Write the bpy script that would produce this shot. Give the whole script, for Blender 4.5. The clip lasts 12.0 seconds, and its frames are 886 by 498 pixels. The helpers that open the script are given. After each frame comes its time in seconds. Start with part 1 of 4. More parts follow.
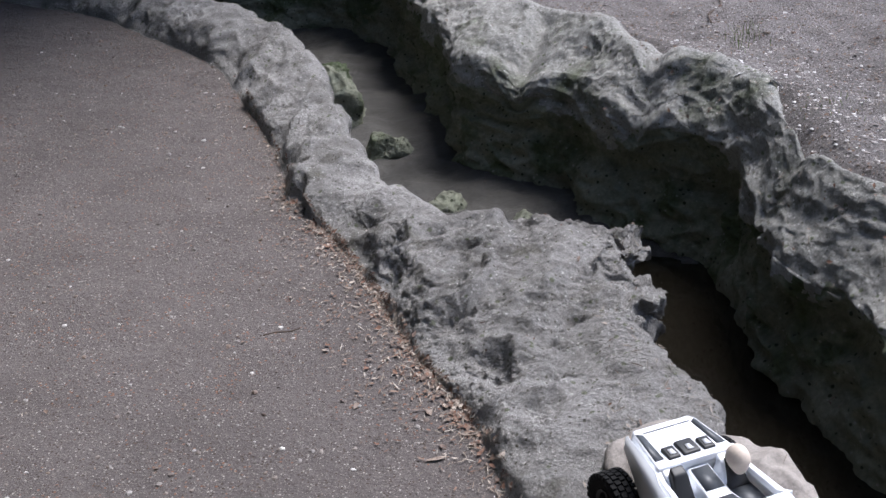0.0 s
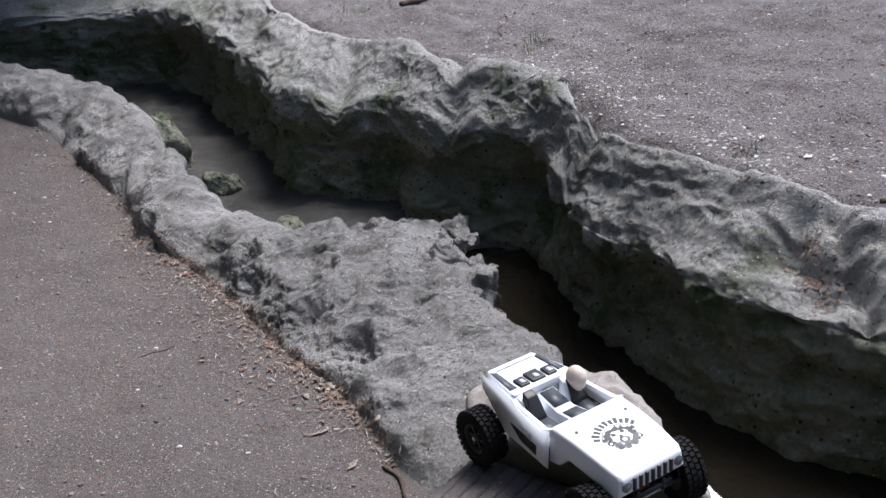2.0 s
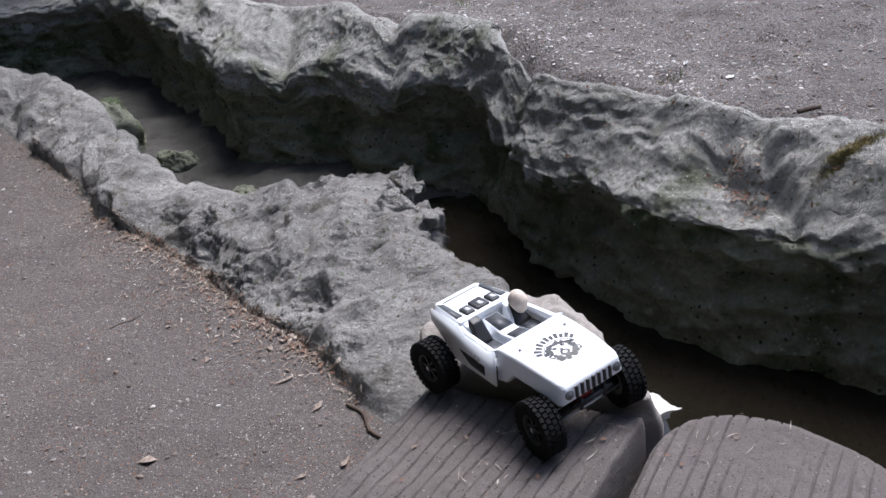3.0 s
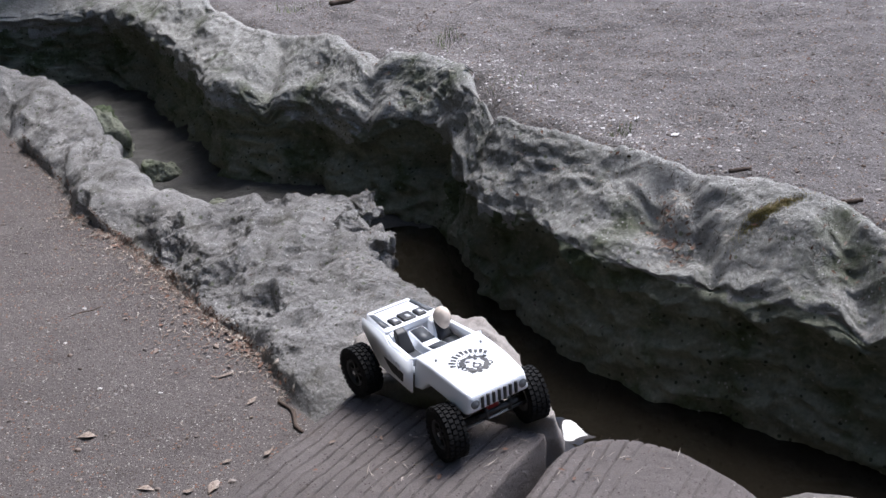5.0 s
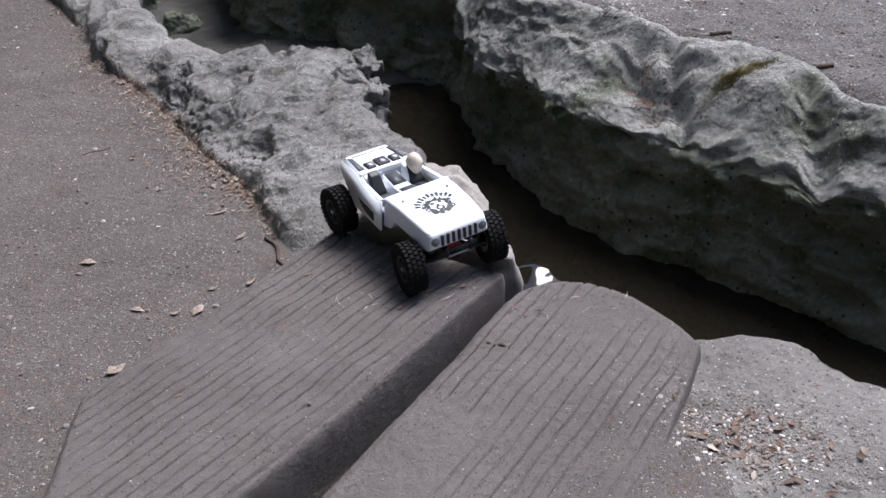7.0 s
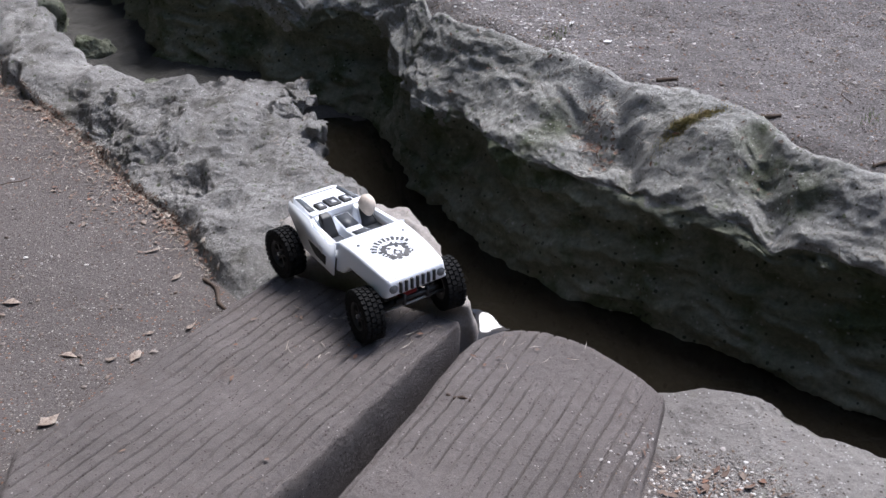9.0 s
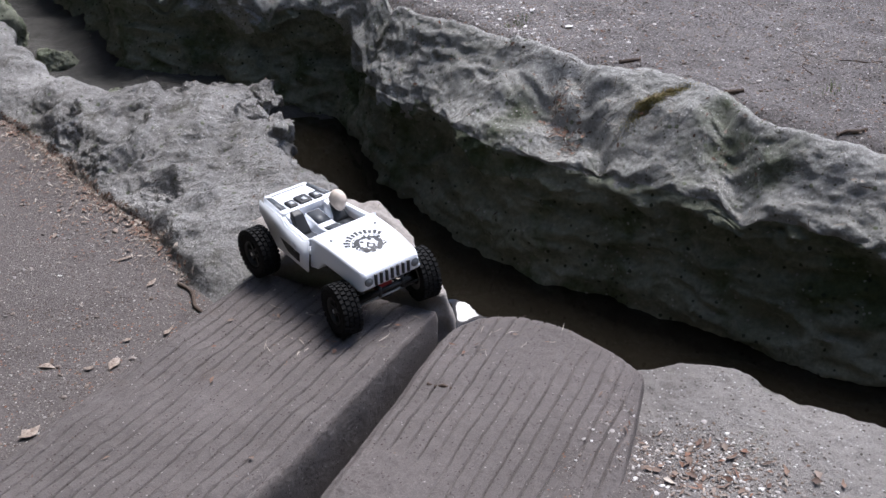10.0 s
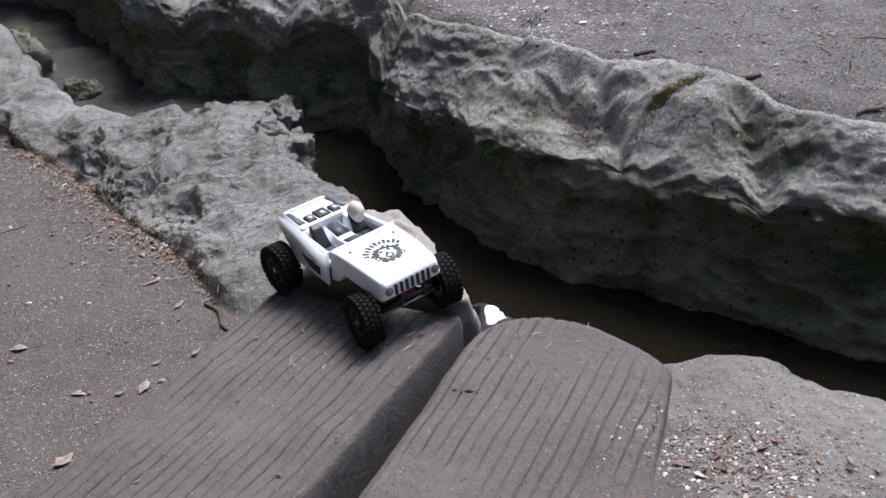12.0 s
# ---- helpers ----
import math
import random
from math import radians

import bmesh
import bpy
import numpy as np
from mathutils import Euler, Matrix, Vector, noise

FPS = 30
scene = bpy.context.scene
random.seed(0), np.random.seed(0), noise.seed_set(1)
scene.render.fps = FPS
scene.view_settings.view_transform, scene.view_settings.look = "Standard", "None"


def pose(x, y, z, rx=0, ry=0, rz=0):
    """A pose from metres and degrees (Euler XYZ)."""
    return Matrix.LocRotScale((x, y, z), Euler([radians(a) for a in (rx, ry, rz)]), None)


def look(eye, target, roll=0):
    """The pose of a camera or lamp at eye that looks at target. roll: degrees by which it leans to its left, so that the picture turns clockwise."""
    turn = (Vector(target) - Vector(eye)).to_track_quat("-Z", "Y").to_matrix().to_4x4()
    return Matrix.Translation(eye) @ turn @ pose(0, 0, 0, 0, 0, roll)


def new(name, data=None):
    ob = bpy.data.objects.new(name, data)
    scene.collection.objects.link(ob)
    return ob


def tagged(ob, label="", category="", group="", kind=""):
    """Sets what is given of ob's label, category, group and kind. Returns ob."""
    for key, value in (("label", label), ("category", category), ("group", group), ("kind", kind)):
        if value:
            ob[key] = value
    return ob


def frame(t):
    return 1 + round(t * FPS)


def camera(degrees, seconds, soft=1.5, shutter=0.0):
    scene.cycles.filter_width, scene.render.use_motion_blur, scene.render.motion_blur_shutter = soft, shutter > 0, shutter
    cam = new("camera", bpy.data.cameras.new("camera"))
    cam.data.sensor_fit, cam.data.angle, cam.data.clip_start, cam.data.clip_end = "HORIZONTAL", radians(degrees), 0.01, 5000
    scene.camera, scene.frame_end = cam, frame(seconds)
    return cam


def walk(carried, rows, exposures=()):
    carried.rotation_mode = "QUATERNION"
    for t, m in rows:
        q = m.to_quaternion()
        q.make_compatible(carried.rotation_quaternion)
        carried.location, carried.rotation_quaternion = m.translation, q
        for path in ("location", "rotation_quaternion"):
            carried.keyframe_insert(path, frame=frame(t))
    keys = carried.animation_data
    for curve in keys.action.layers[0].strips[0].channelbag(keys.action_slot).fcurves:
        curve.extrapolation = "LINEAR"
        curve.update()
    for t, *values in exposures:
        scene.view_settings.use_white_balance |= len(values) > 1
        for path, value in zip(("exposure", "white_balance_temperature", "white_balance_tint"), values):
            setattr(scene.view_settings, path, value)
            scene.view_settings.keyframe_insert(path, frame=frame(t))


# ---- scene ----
cam = camera(41.0, 12.0)
PATH = [
    (0, (0.010, -0.024, 1.367), (-0.174, 1.769, 0.501), -2.2),
    (0.5, (0.026, -0.195, 1.450), (-0.197, 1.498, 0.408), -4.9),
    (1, (-0.048, -0.227, 1.376), (-0.075, 1.510, 0.384), -6.0),
    (1.5, (-0.113, -0.256, 1.370), (0.002, 1.525, 0.467), -4.4),
    (2, (-0.051, -0.369, 1.404), (0.070, 1.452, 0.586), -5.9),
    (2.5, (0.024, -0.533, 1.410), (0.121, 1.275, 0.561), -7.9),
    (3, (-0.001, -0.515, 1.400), (0.152, 1.277, 0.525), -10.9),
    (3.5, (-0.078, -0.498, 1.397), (0.160, 1.308, 0.571), -8.7),
    (3.7, (-0.081, -0.506, 1.387), (0.151, 1.311, 0.584), -8.2),
    (5.3, (0.121, -0.757, 1.416), (0.304, 1.060, 0.600), -4.9),
    (5.5, (0.106, -0.737, 1.412), (0.310, 1.040, 0.519), -4.5),
    (6, (0.097, -0.753, 1.402), (0.331, 1.007, 0.480), -3.5),
    (6.5, (0.186, -0.834, 1.420), (0.371, 0.923, 0.482), -4.5),
    (7, (0.265, -0.932, 1.427), (0.327, 0.802, 0.432), -5.0),
    (7.2, (0.243, -0.909, 1.458), (0.301, 0.822, 0.458), -5.1),
    (8.8, (0.118, -0.818, 1.410), (0.372, 0.897, 0.413), -0.0),
    (9, (0.116, -0.814, 1.419), (0.379, 0.921, 0.459), -0.8),
    (9.5, (0.117, -0.824, 1.416), (0.415, 0.904, 0.455), -1.7),
    (10, (0.118, -0.830, 1.409), (0.421, 0.895, 0.444), -3.3),
    (10.5, (0.106, -0.829, 1.417), (0.352, 0.909, 0.460), -3.9),
    (11, (0.130, -0.836, 1.418), (0.301, 0.927, 0.490), -6.0),
    (11.5, (0.142, -0.840, 1.413), (0.337, 0.911, 0.466), -6.8),
    (12, (0.178, -0.837, 1.408), (0.404, 0.906, 0.454), -8.0),
]
walk(cam, [(t, look(eye, target, roll)) for t, eye, target, roll in PATH], [(0.0, 0.43, 6030, 13), (12.0, 0.43, 6030, 13)])

# ---------------------------------------------------------------- light
world = bpy.data.worlds.new("sky")
scene.world = world
world.use_nodes = True
wn, wl = world.node_tree.nodes, world.node_tree.links
sky = wn.new("ShaderNodeTexSky")
sky.sky_type, sky.sun_disc = "NISHITA", False
sky.sun_elevation, sky.sun_rotation = radians(62), radians(50)
sky.air_density, sky.dust_density, sky.ozone_density = 1.0, 2.5, 1.0
wl.new(sky.outputs["Color"], wn["Background"].inputs["Color"])
wn["Background"].inputs["Strength"].default_value = 0.16
sun = new("sun", bpy.data.lights.new("sun", "SUN"))
sun.data.energy, sun.data.angle, sun.data.color = 4.2, radians(32), (1.0, 0.97, 0.93)
sun.matrix_world = look((2.7, 2.3, 6.6), (0, 0, 0))


# ---------------------------------------------------------------- materials
def mat(name, dark, light, scale=30.0, rough=0.85, bump=0.3, grain=220.0, spot=None, spot_at=0.62, spot_scale=9.0, metal=0.0, spec=0.3, fine=0.35, specks=(), crag=2.0):
    """Two-scale stone, soil or paint: slow stains, fine grain, bump, and an optional third colour in patches."""
    m = bpy.data.materials.new(name)
    m.use_nodes = True
    n, l = m.node_tree.nodes, m.node_tree.links
    b = n["Principled BSDF"]
    co = n.new("ShaderNodeTexCoord").outputs["Object"]

    def tex(s, detail=6.0, r=0.6):
        t = n.new("ShaderNodeTexNoise")
        t.inputs["Scale"].default_value, t.inputs["Detail"].default_value, t.inputs["Roughness"].default_value = s, detail, r
        l.new(co, t.inputs["Vector"])
        return t.outputs["Fac"]

    def mixed(fac, a, c):
        x = n.new("ShaderNodeMix")
        x.data_type = "RGBA"
        for sock, v in ((x.inputs[0], fac), (x.inputs[6], a), (x.inputs[7], c)):
            if isinstance(v, (tuple, list)):
                sock.default_value = (*v, 1)
            elif isinstance(v, (int, float)):
                sock.default_value = v
            else:
                l.new(v, sock)
        return x.outputs[2]

    def ramp(fac, lo, hi):
        r = n.new("ShaderNodeMapRange")
        r.inputs["From Min"].default_value, r.inputs["From Max"].default_value = lo, hi
        l.new(fac, r.inputs["Value"])
        return r.outputs["Result"]

    slow, mid, small = tex(scale * 0.2), tex(scale), tex(grain, 3.0, 0.7)
    col = mixed(ramp(slow, 0.3, 0.7), dark, light)
    col = mixed(ramp(mid, 0.35, 0.75), col, tuple(0.5 * (a + c) for a, c in zip(dark, light)))
    if spot:
        col = mixed(ramp(tex(spot_scale), spot_at, spot_at + 0.12), col, spot)
    for k, (c, s, at) in enumerate(specks):
        t = n.new("ShaderNodeTexVoronoi")
        t.inputs["Scale"].default_value, t.inputs["Randomness"].default_value = s, 1.0
        l.new(co, t.inputs["Vector"])
        sep = n.new("ShaderNodeSeparateColor")
        l.new(t.outputs["Color"], sep.inputs[0])
        few = ramp(sep.outputs[k % 3], at, at + 0.02)
        near = ramp(t.outputs["Distance"], 0.42, 0.30)
        both = n.new("ShaderNodeMath")
        both.operation = "MULTIPLY"
        l.new(few, both.inputs[0])
        l.new(near, both.inputs[1])
        col = mixed(both.outputs[0], col, c)
    shade = mixed(ramp(small, 0.25, 0.75), tuple(1 - fine for _ in range(3)), (1.0 + fine * 0.6,) * 3)
    mul = n.new("ShaderNodeMix")
    mul.data_type, mul.blend_type = "RGBA", "MULTIPLY"
    mul.inputs[0].default_value = 1.0
    l.new(col, mul.inputs[6])
    l.new(shade, mul.inputs[7])
    l.new(mul.outputs[2], b.inputs["Base Color"])
    b.inputs["Roughness"].default_value, b.inputs["Metallic"].default_value = rough, metal
    b.inputs["Specular IOR Level"].default_value = spec
    if bump:
        h = n.new("ShaderNodeMath")
        h.operation = "MULTIPLY_ADD"
        l.new(mid, h.inputs[0])
        h.inputs[1].default_value = 1.5
        ridge = n.new("ShaderNodeMath")
        ridge.operation = "ABSOLUTE"
        off = n.new("ShaderNodeMath")
        off.operation = "SUBTRACT"
        off.inputs[1].default_value = 0.5
        l.new(tex(scale * 2.6, 9.0, 0.72), off.inputs[0])
        l.new(off.outputs[0], ridge.inputs[0])
        twice = n.new("ShaderNodeMath")
        twice.operation = "MULTIPLY"
        twice.inputs[1].default_value = crag
        l.new(ridge.outputs[0], twice.inputs[0])
        l.new(twice.outputs[0], h.inputs[2])
        bp = n.new("ShaderNodeBump")
        bp.inputs["Strength"].default_value, bp.inputs["Distance"].default_value = bump, 0.01
        l.new(h.outputs[0], bp.inputs["Height"])
        l.new(bp.outputs["Normal"], b.inputs["Normal"])
    return m


def plain(name, col, rough=0.5, metal=0.0, spec=0.5, coat=0.0):
    """A nearly even made surface with a little grain in its gloss."""
    m = bpy.data.materials.new(name)
    m.use_nodes = True
    n, l = m.node_tree.nodes, m.node_tree.links
    b = n["Principled BSDF"]
    b.inputs["Base Color"].default_value = (*col, 1)
    b.inputs["Metallic"].default_value, b.inputs["Specular IOR Level"].default_value = metal, spec
    b.inputs["Coat Weight"].default_value = coat
    t = n.new("ShaderNodeTexNoise")
    t.inputs["Scale"].default_value = 60
    r = n.new("ShaderNodeMapRange")
    r.inputs["To Min"].default_value, r.inputs["To Max"].default_value = max(0.02, rough - 0.12), min(1.0, rough + 0.12)
    l.new(t.outputs["Fac"], r.inputs["Value"])
    l.new(r.outputs["Result"], b.inputs["Roughness"])
    return m


SOIL = mat("path_soil", (0.102, 0.088, 0.082), (0.168, 0.147, 0.138), 14, 0.95, 0.9, 260, (0.12, 0.08, 0.06), 0.66, 5, fine=0.45, specks=(((0.40, 0.37, 0.34), 170, 0.90), ((0.08, 0.06, 0.05), 140, 0.80), ((0.22, 0.12, 0.08), 120, 0.90), ((0.30, 0.27, 0.25), 320, 0.80)))
BANK = mat("bank_soil", (0.125, 0.112, 0.107), (0.25, 0.228, 0.22), 12, 0.95, 1.3, 160, (0.13, 0.112, 0.10), 0.6, 5, fine=0.5, specks=(((0.50, 0.48, 0.46), 150, 0.90), ((0.07, 0.055, 0.045), 110, 0.78), ((0.20, 0.13, 0.09), 90, 0.88), ((0.36, 0.33, 0.31), 260, 0.72)))
BED = mat("stream_bed", (0.032, 0.03, 0.026), (0.10, 0.094, 0.085), 10, 0.6, 0.9, 120, fine=0.4)
ROCK = mat("parapet_rock", (0.165, 0.156, 0.144), (0.49, 0.47, 0.448), 16, 0.9, 1.0, 190, (0.155, 0.145, 0.12), 0.6, 7, fine=0.42, specks=(((0.15, 0.14, 0.115), 110, 0.90), ((0.60, 0.58, 0.55), 130, 0.92), ((0.18, 0.19, 0.135), 60, 0.92)), crag=3.4)
WALL = mat("wall_rock", (0.205, 0.202, 0.18), (0.50, 0.486, 0.46), 11, 0.9, 0.9, 90, (0.13, 0.142, 0.095), 0.55, 3.2, fine=0.38, specks=(((0.15, 0.145, 0.115), 110, 0.91), ((0.58, 0.56, 0.54), 130, 0.93), ((0.17, 0.185, 0.125), 60, 0.92)), crag=3.4)
# algae green, with the wall face's shade put into the colour
ALGAE_SHADE = mat("shaded_algae_rock", (0.14, 0.155, 0.10), (0.35, 0.355, 0.28), 9, 0.85, 1.0, 70, (0.095, 0.12, 0.06), 0.5, 5, fine=0.35, specks=(((0.33, 0.33, 0.28), 90, 0.93), ((0.05, 0.06, 0.035), 70, 0.90)), crag=4.5)
BOULDER = mat("boulder_rock", (0.24, 0.215, 0.19), (0.38, 0.345, 0.32), 13, 0.88, 0.45, 200, (0.17, 0.15, 0.125), 0.64, 6, fine=0.25)
SHELF_ROCK = mat("shelf_rock", (0.155, 0.14, 0.13), (0.31, 0.29, 0.272), 14, 0.9, 0.9, 220, (0.27, 0.275, 0.21), 0.6, 5, fine=0.3, specks=(((0.10, 0.085, 0.075), 120, 0.88), ((0.5, 0.48, 0.46), 170, 0.93)))
BOARD = mat("grooved_concrete", (0.115, 0.100, 0.094), (0.174, 0.152, 0.145), 22, 0.9, 0.7, 300, (0.12, 0.10, 0.09), 0.62, 8, fine=0.3, specks=(((0.36, 0.33, 0.31), 190, 0.978), ((0.07, 0.055, 0.05), 170, 0.90)))


# ---------------------------------------------------------------- helpers
def smooth(rows, n):
    """n points on a smooth curve through the rows."""
    a = np.array(rows, float)
    k = np.linspace(0, len(a) - 1.000001, n)
    i = k.astype(int)
    f = (k - i)[:, None]
    p = lambda j: a[np.clip(j, 0, len(a) - 1)]
    p0, p1, p2, p3 = p(i - 1), p(i), p(i + 1), p(i + 2)
    return 0.5 * (2 * p1 + (p2 - p0) * f + (2 * p0 - 5 * p1 + 4 * p2 - p3) * f ** 2 + (3 * p1 - p0 - 3 * p2 + p3) * f ** 3)


def sstep(a, b, x):
    t = np.clip((x - a) / (b - a), 0, 1)
    return t * t * (3 - 2 * t)


def grid_mesh(name, pts, closed=False):
    """A mesh over a grid of points, rows x columns."""
    r, c = pts.shape[:2]
    idx = np.arange(r * c).reshape(r, c)
    if closed:
        idx = np.concatenate([idx, idx[:, :1]], 1)
    q = np.stack([idx[:-1, :-1], idx[:-1, 1:], idx[1:, 1:], idx[1:, :-1]], -1).reshape(-1, 4)
    me = bpy.data.meshes.new(name)
    me.from_pydata(pts.reshape(-1, 3).tolist(), [], q.tolist())
    me.update()
    return me


def normals(pts):
    a, b = np.gradient(pts, axis=0), np.gradient(pts, axis=1)
    n = np.cross(a, b)
    return n / (np.linalg.norm(n, axis=-1, keepdims=True) + 1e-9)


def fbm(pts, freq, octaves=4, seed=0.0, hard=False):
    """Noise at each point, about -1 to 1; hard: with sharp valleys."""
    out = np.empty(pts.shape[:-1])
    flat, o = pts.reshape(-1, 3), out.reshape(-1)
    for i, (x, y, z) in enumerate(flat):
        v, amp, f = 0.0, 1.0, freq
        for _ in range(octaves):
            e = noise.noise((x * f + seed, y * f - seed, z * f + 2 * seed))
            v += amp * ((0.5 - abs(e) * 2) if hard else e * 1.4)
            amp *= 0.5
            f *= 2.03
        o[i] = v
    return out


def finish(ob, material, smooth_shade=True):
    ob.data.materials.append(material)
    if smooth_shade:
        ob.data.polygons.foreach_set("use_smooth", [True] * len(ob.data.polygons))
    return ob


def part(name, bm, material, parent, label="", smooth_shade=True):
    """Links a bmesh as one mesh under a thing or a part."""
    me = bpy.data.meshes.new(name)
    bm.to_mesh(me)
    bm.free()
    ob = new(name, me)
    ob.parent = parent
    finish(ob, material, smooth_shade)
    return tagged(ob, label)


# ---------------------------------------------------------------- plan lines
# parapet along the path, from the boulder to the far bend: foot x, y; channel edge x, y; height; roughness
PARAPET = [
    (0.03, 1.56, 0.36, 1.70, 0.05, 0.5), (-0.06, 1.70, 0.31, 1.82, 0.075, 0.7), (-0.12, 1.90, 0.33, 1.94, 0.09, 0.9), (-0.17, 2.00, 0.31, 2.03, 0.098, 1.0),
    (-0.20, 2.07, 0.27, 2.12, 0.10, 1.1), (-0.25, 2.15, 0.215, 2.22, 0.10, 1.4), (-0.29, 2.22, 0.25, 2.31, 0.10, 1.6), (-0.34, 2.34, 0.20, 2.45, 0.10, 1.7),
    (-0.38, 2.44, 0.175, 2.55, 0.098, 1.8), (-0.42, 2.53, 0.215, 2.69, 0.092, 1.8), (-0.46, 2.61, 0.06, 2.775, 0.095, 1.6), (-0.50, 2.69, -0.10, 2.80, 0.10, 1.3),
    (-0.55, 2.79, -0.185, 2.76, 0.09, 0.9), (-0.60, 2.88, -0.27, 2.81, 0.085, 0.6), (-0.66, 2.97, -0.34, 2.92, 0.088, 0.5), (-0.775, 3.13, -0.45, 3.09, 0.095, 0.6),
    (-0.82, 3.34, -0.56, 3.30, 0.10, 0.7), (-0.97, 3.70, -0.70, 3.72, 0.105, 0.8), (-1.17, 4.13, -0.86, 4.16, 0.11, 0.8), (-1.38, 4.52, -1.05, 4.60, 0.12, 0.7),
    (-1.74, 4.90, -1.38, 5.00, 0.12, 0.7), (-2.25, 5.35, -2.0, 5.55, 0.12, 0.7), (-3.3, 5.9, -3.1, 6.2, 0.12, 0.7)]
# rock wall across the channel: front edge x, y; where the bank's soil begins x, y; edge height; soil height
WALL_LINE = [
    (2.75, 0.35, 2.95, 0.60, 0.10, 0.17), (1.86, 0.92, 2.02, 1.12, 0.10, 0.19), (1.47, 1.27, 1.58, 1.41, 0.12, 0.215), (1.27, 1.49, 1.38, 1.63, 0.13, 0.24),
    (1.13, 1.67, 1.33, 1.84, 0.13, 0.255), (0.97, 1.84, 1.21, 2.03, 0.125, 0.26), (0.84, 1.98, 1.07, 2.12, 0.125, 0.26), (0.73, 2.22, 0.98, 2.30, 0.125, 0.26),
    (0.66, 2.45, 0.86, 2.47, 0.13, 0.265), (0.565, 2.66, 0.70, 2.70, 0.13, 0.27), (0.53, 3.00, 0.63, 3.02, 0.17, 0.275), (0.51, 3.27, 0.60, 3.38, 0.19, 0.28),
    (0.31, 3.42, 0.41, 3.58, 0.195, 0.285), (0.17, 3.52, 0.27, 3.76, 0.20, 0.285), (0.08, 3.72, 0.20, 3.97, 0.20, 0.285), (-0.07, 3.80, 0.06, 4.14, 0.20, 0.29),
    (-0.20, 3.92, -0.06, 4.30, 0.205, 0.29), (-0.33, 4.10, -0.16, 4.48, 0.205, 0.295), (-0.46, 4.58, -0.30, 4.84, 0.21, 0.30), (-0.63, 5.10, -0.42, 5.36, 0.21, 0.30),
    (-0.95, 5.75, -0.72, 6.05, 0.22, 0.31), (-1.6, 6.02, -1.45, 6.45, 0.22, 0.31), (-3.4, 6.5, -3.2, 6.9, 0.22, 0.31)]
# channel side of the steps and the low shelf past them
SHELF = [(0.44, 1.60), (0.55, 1.36), (0.68, 1.28), (0.78, 1.10), (0.98, 0.96), (1.14, 0.80), (1.42, 0.55), (2.3, -0.1)]
FLOOR = -0.32


def side(px, py, line):
    """Signed distance of points to a polyline; positive to its right when walking along it."""
    a = np.array(line, float)
    best, sign = np.full(px.shape, 1e9), np.ones(px.shape)
    for (x0, y0), (x1, y1) in zip(a[:-1], a[1:]):
        dx, dy = x1 - x0, y1 - y0
        t = np.clip(((px - x0) * dx + (py - y0) * dy) / (dx * dx + dy * dy), 0, 1)
        ex, ey = px - x0 - t * dx, py - y0 - t * dy
        d = np.hypot(ex, ey)
        s = np.sign(ex * dy - ey * dx)
        near = d < best - 1e-9
        best, sign = np.where(near, d, best), np.where(near, s, sign)
    return best * np.where(sign == 0, 1, sign)


LEFT_LINE = [(0.55 * bx + 0.45 * ex, 0.55 * by + 0.45 * ey) for bx, by, ex, ey, h, r in reversed(PARAPET)] + SHELF
LEFT_LINE = [(-30, 14)] + LEFT_LINE + [(12, -8)]
RIGHT_LINE = [(0.45 * tx + 0.55 * kx, 0.45 * ty + 0.55 * ky) for tx, ty, kx, ky, z, kz in reversed(WALL_LINE)]
RIGHT_LINE = [(-30, 15.2)] + RIGHT_LINE + [(12, -6)]


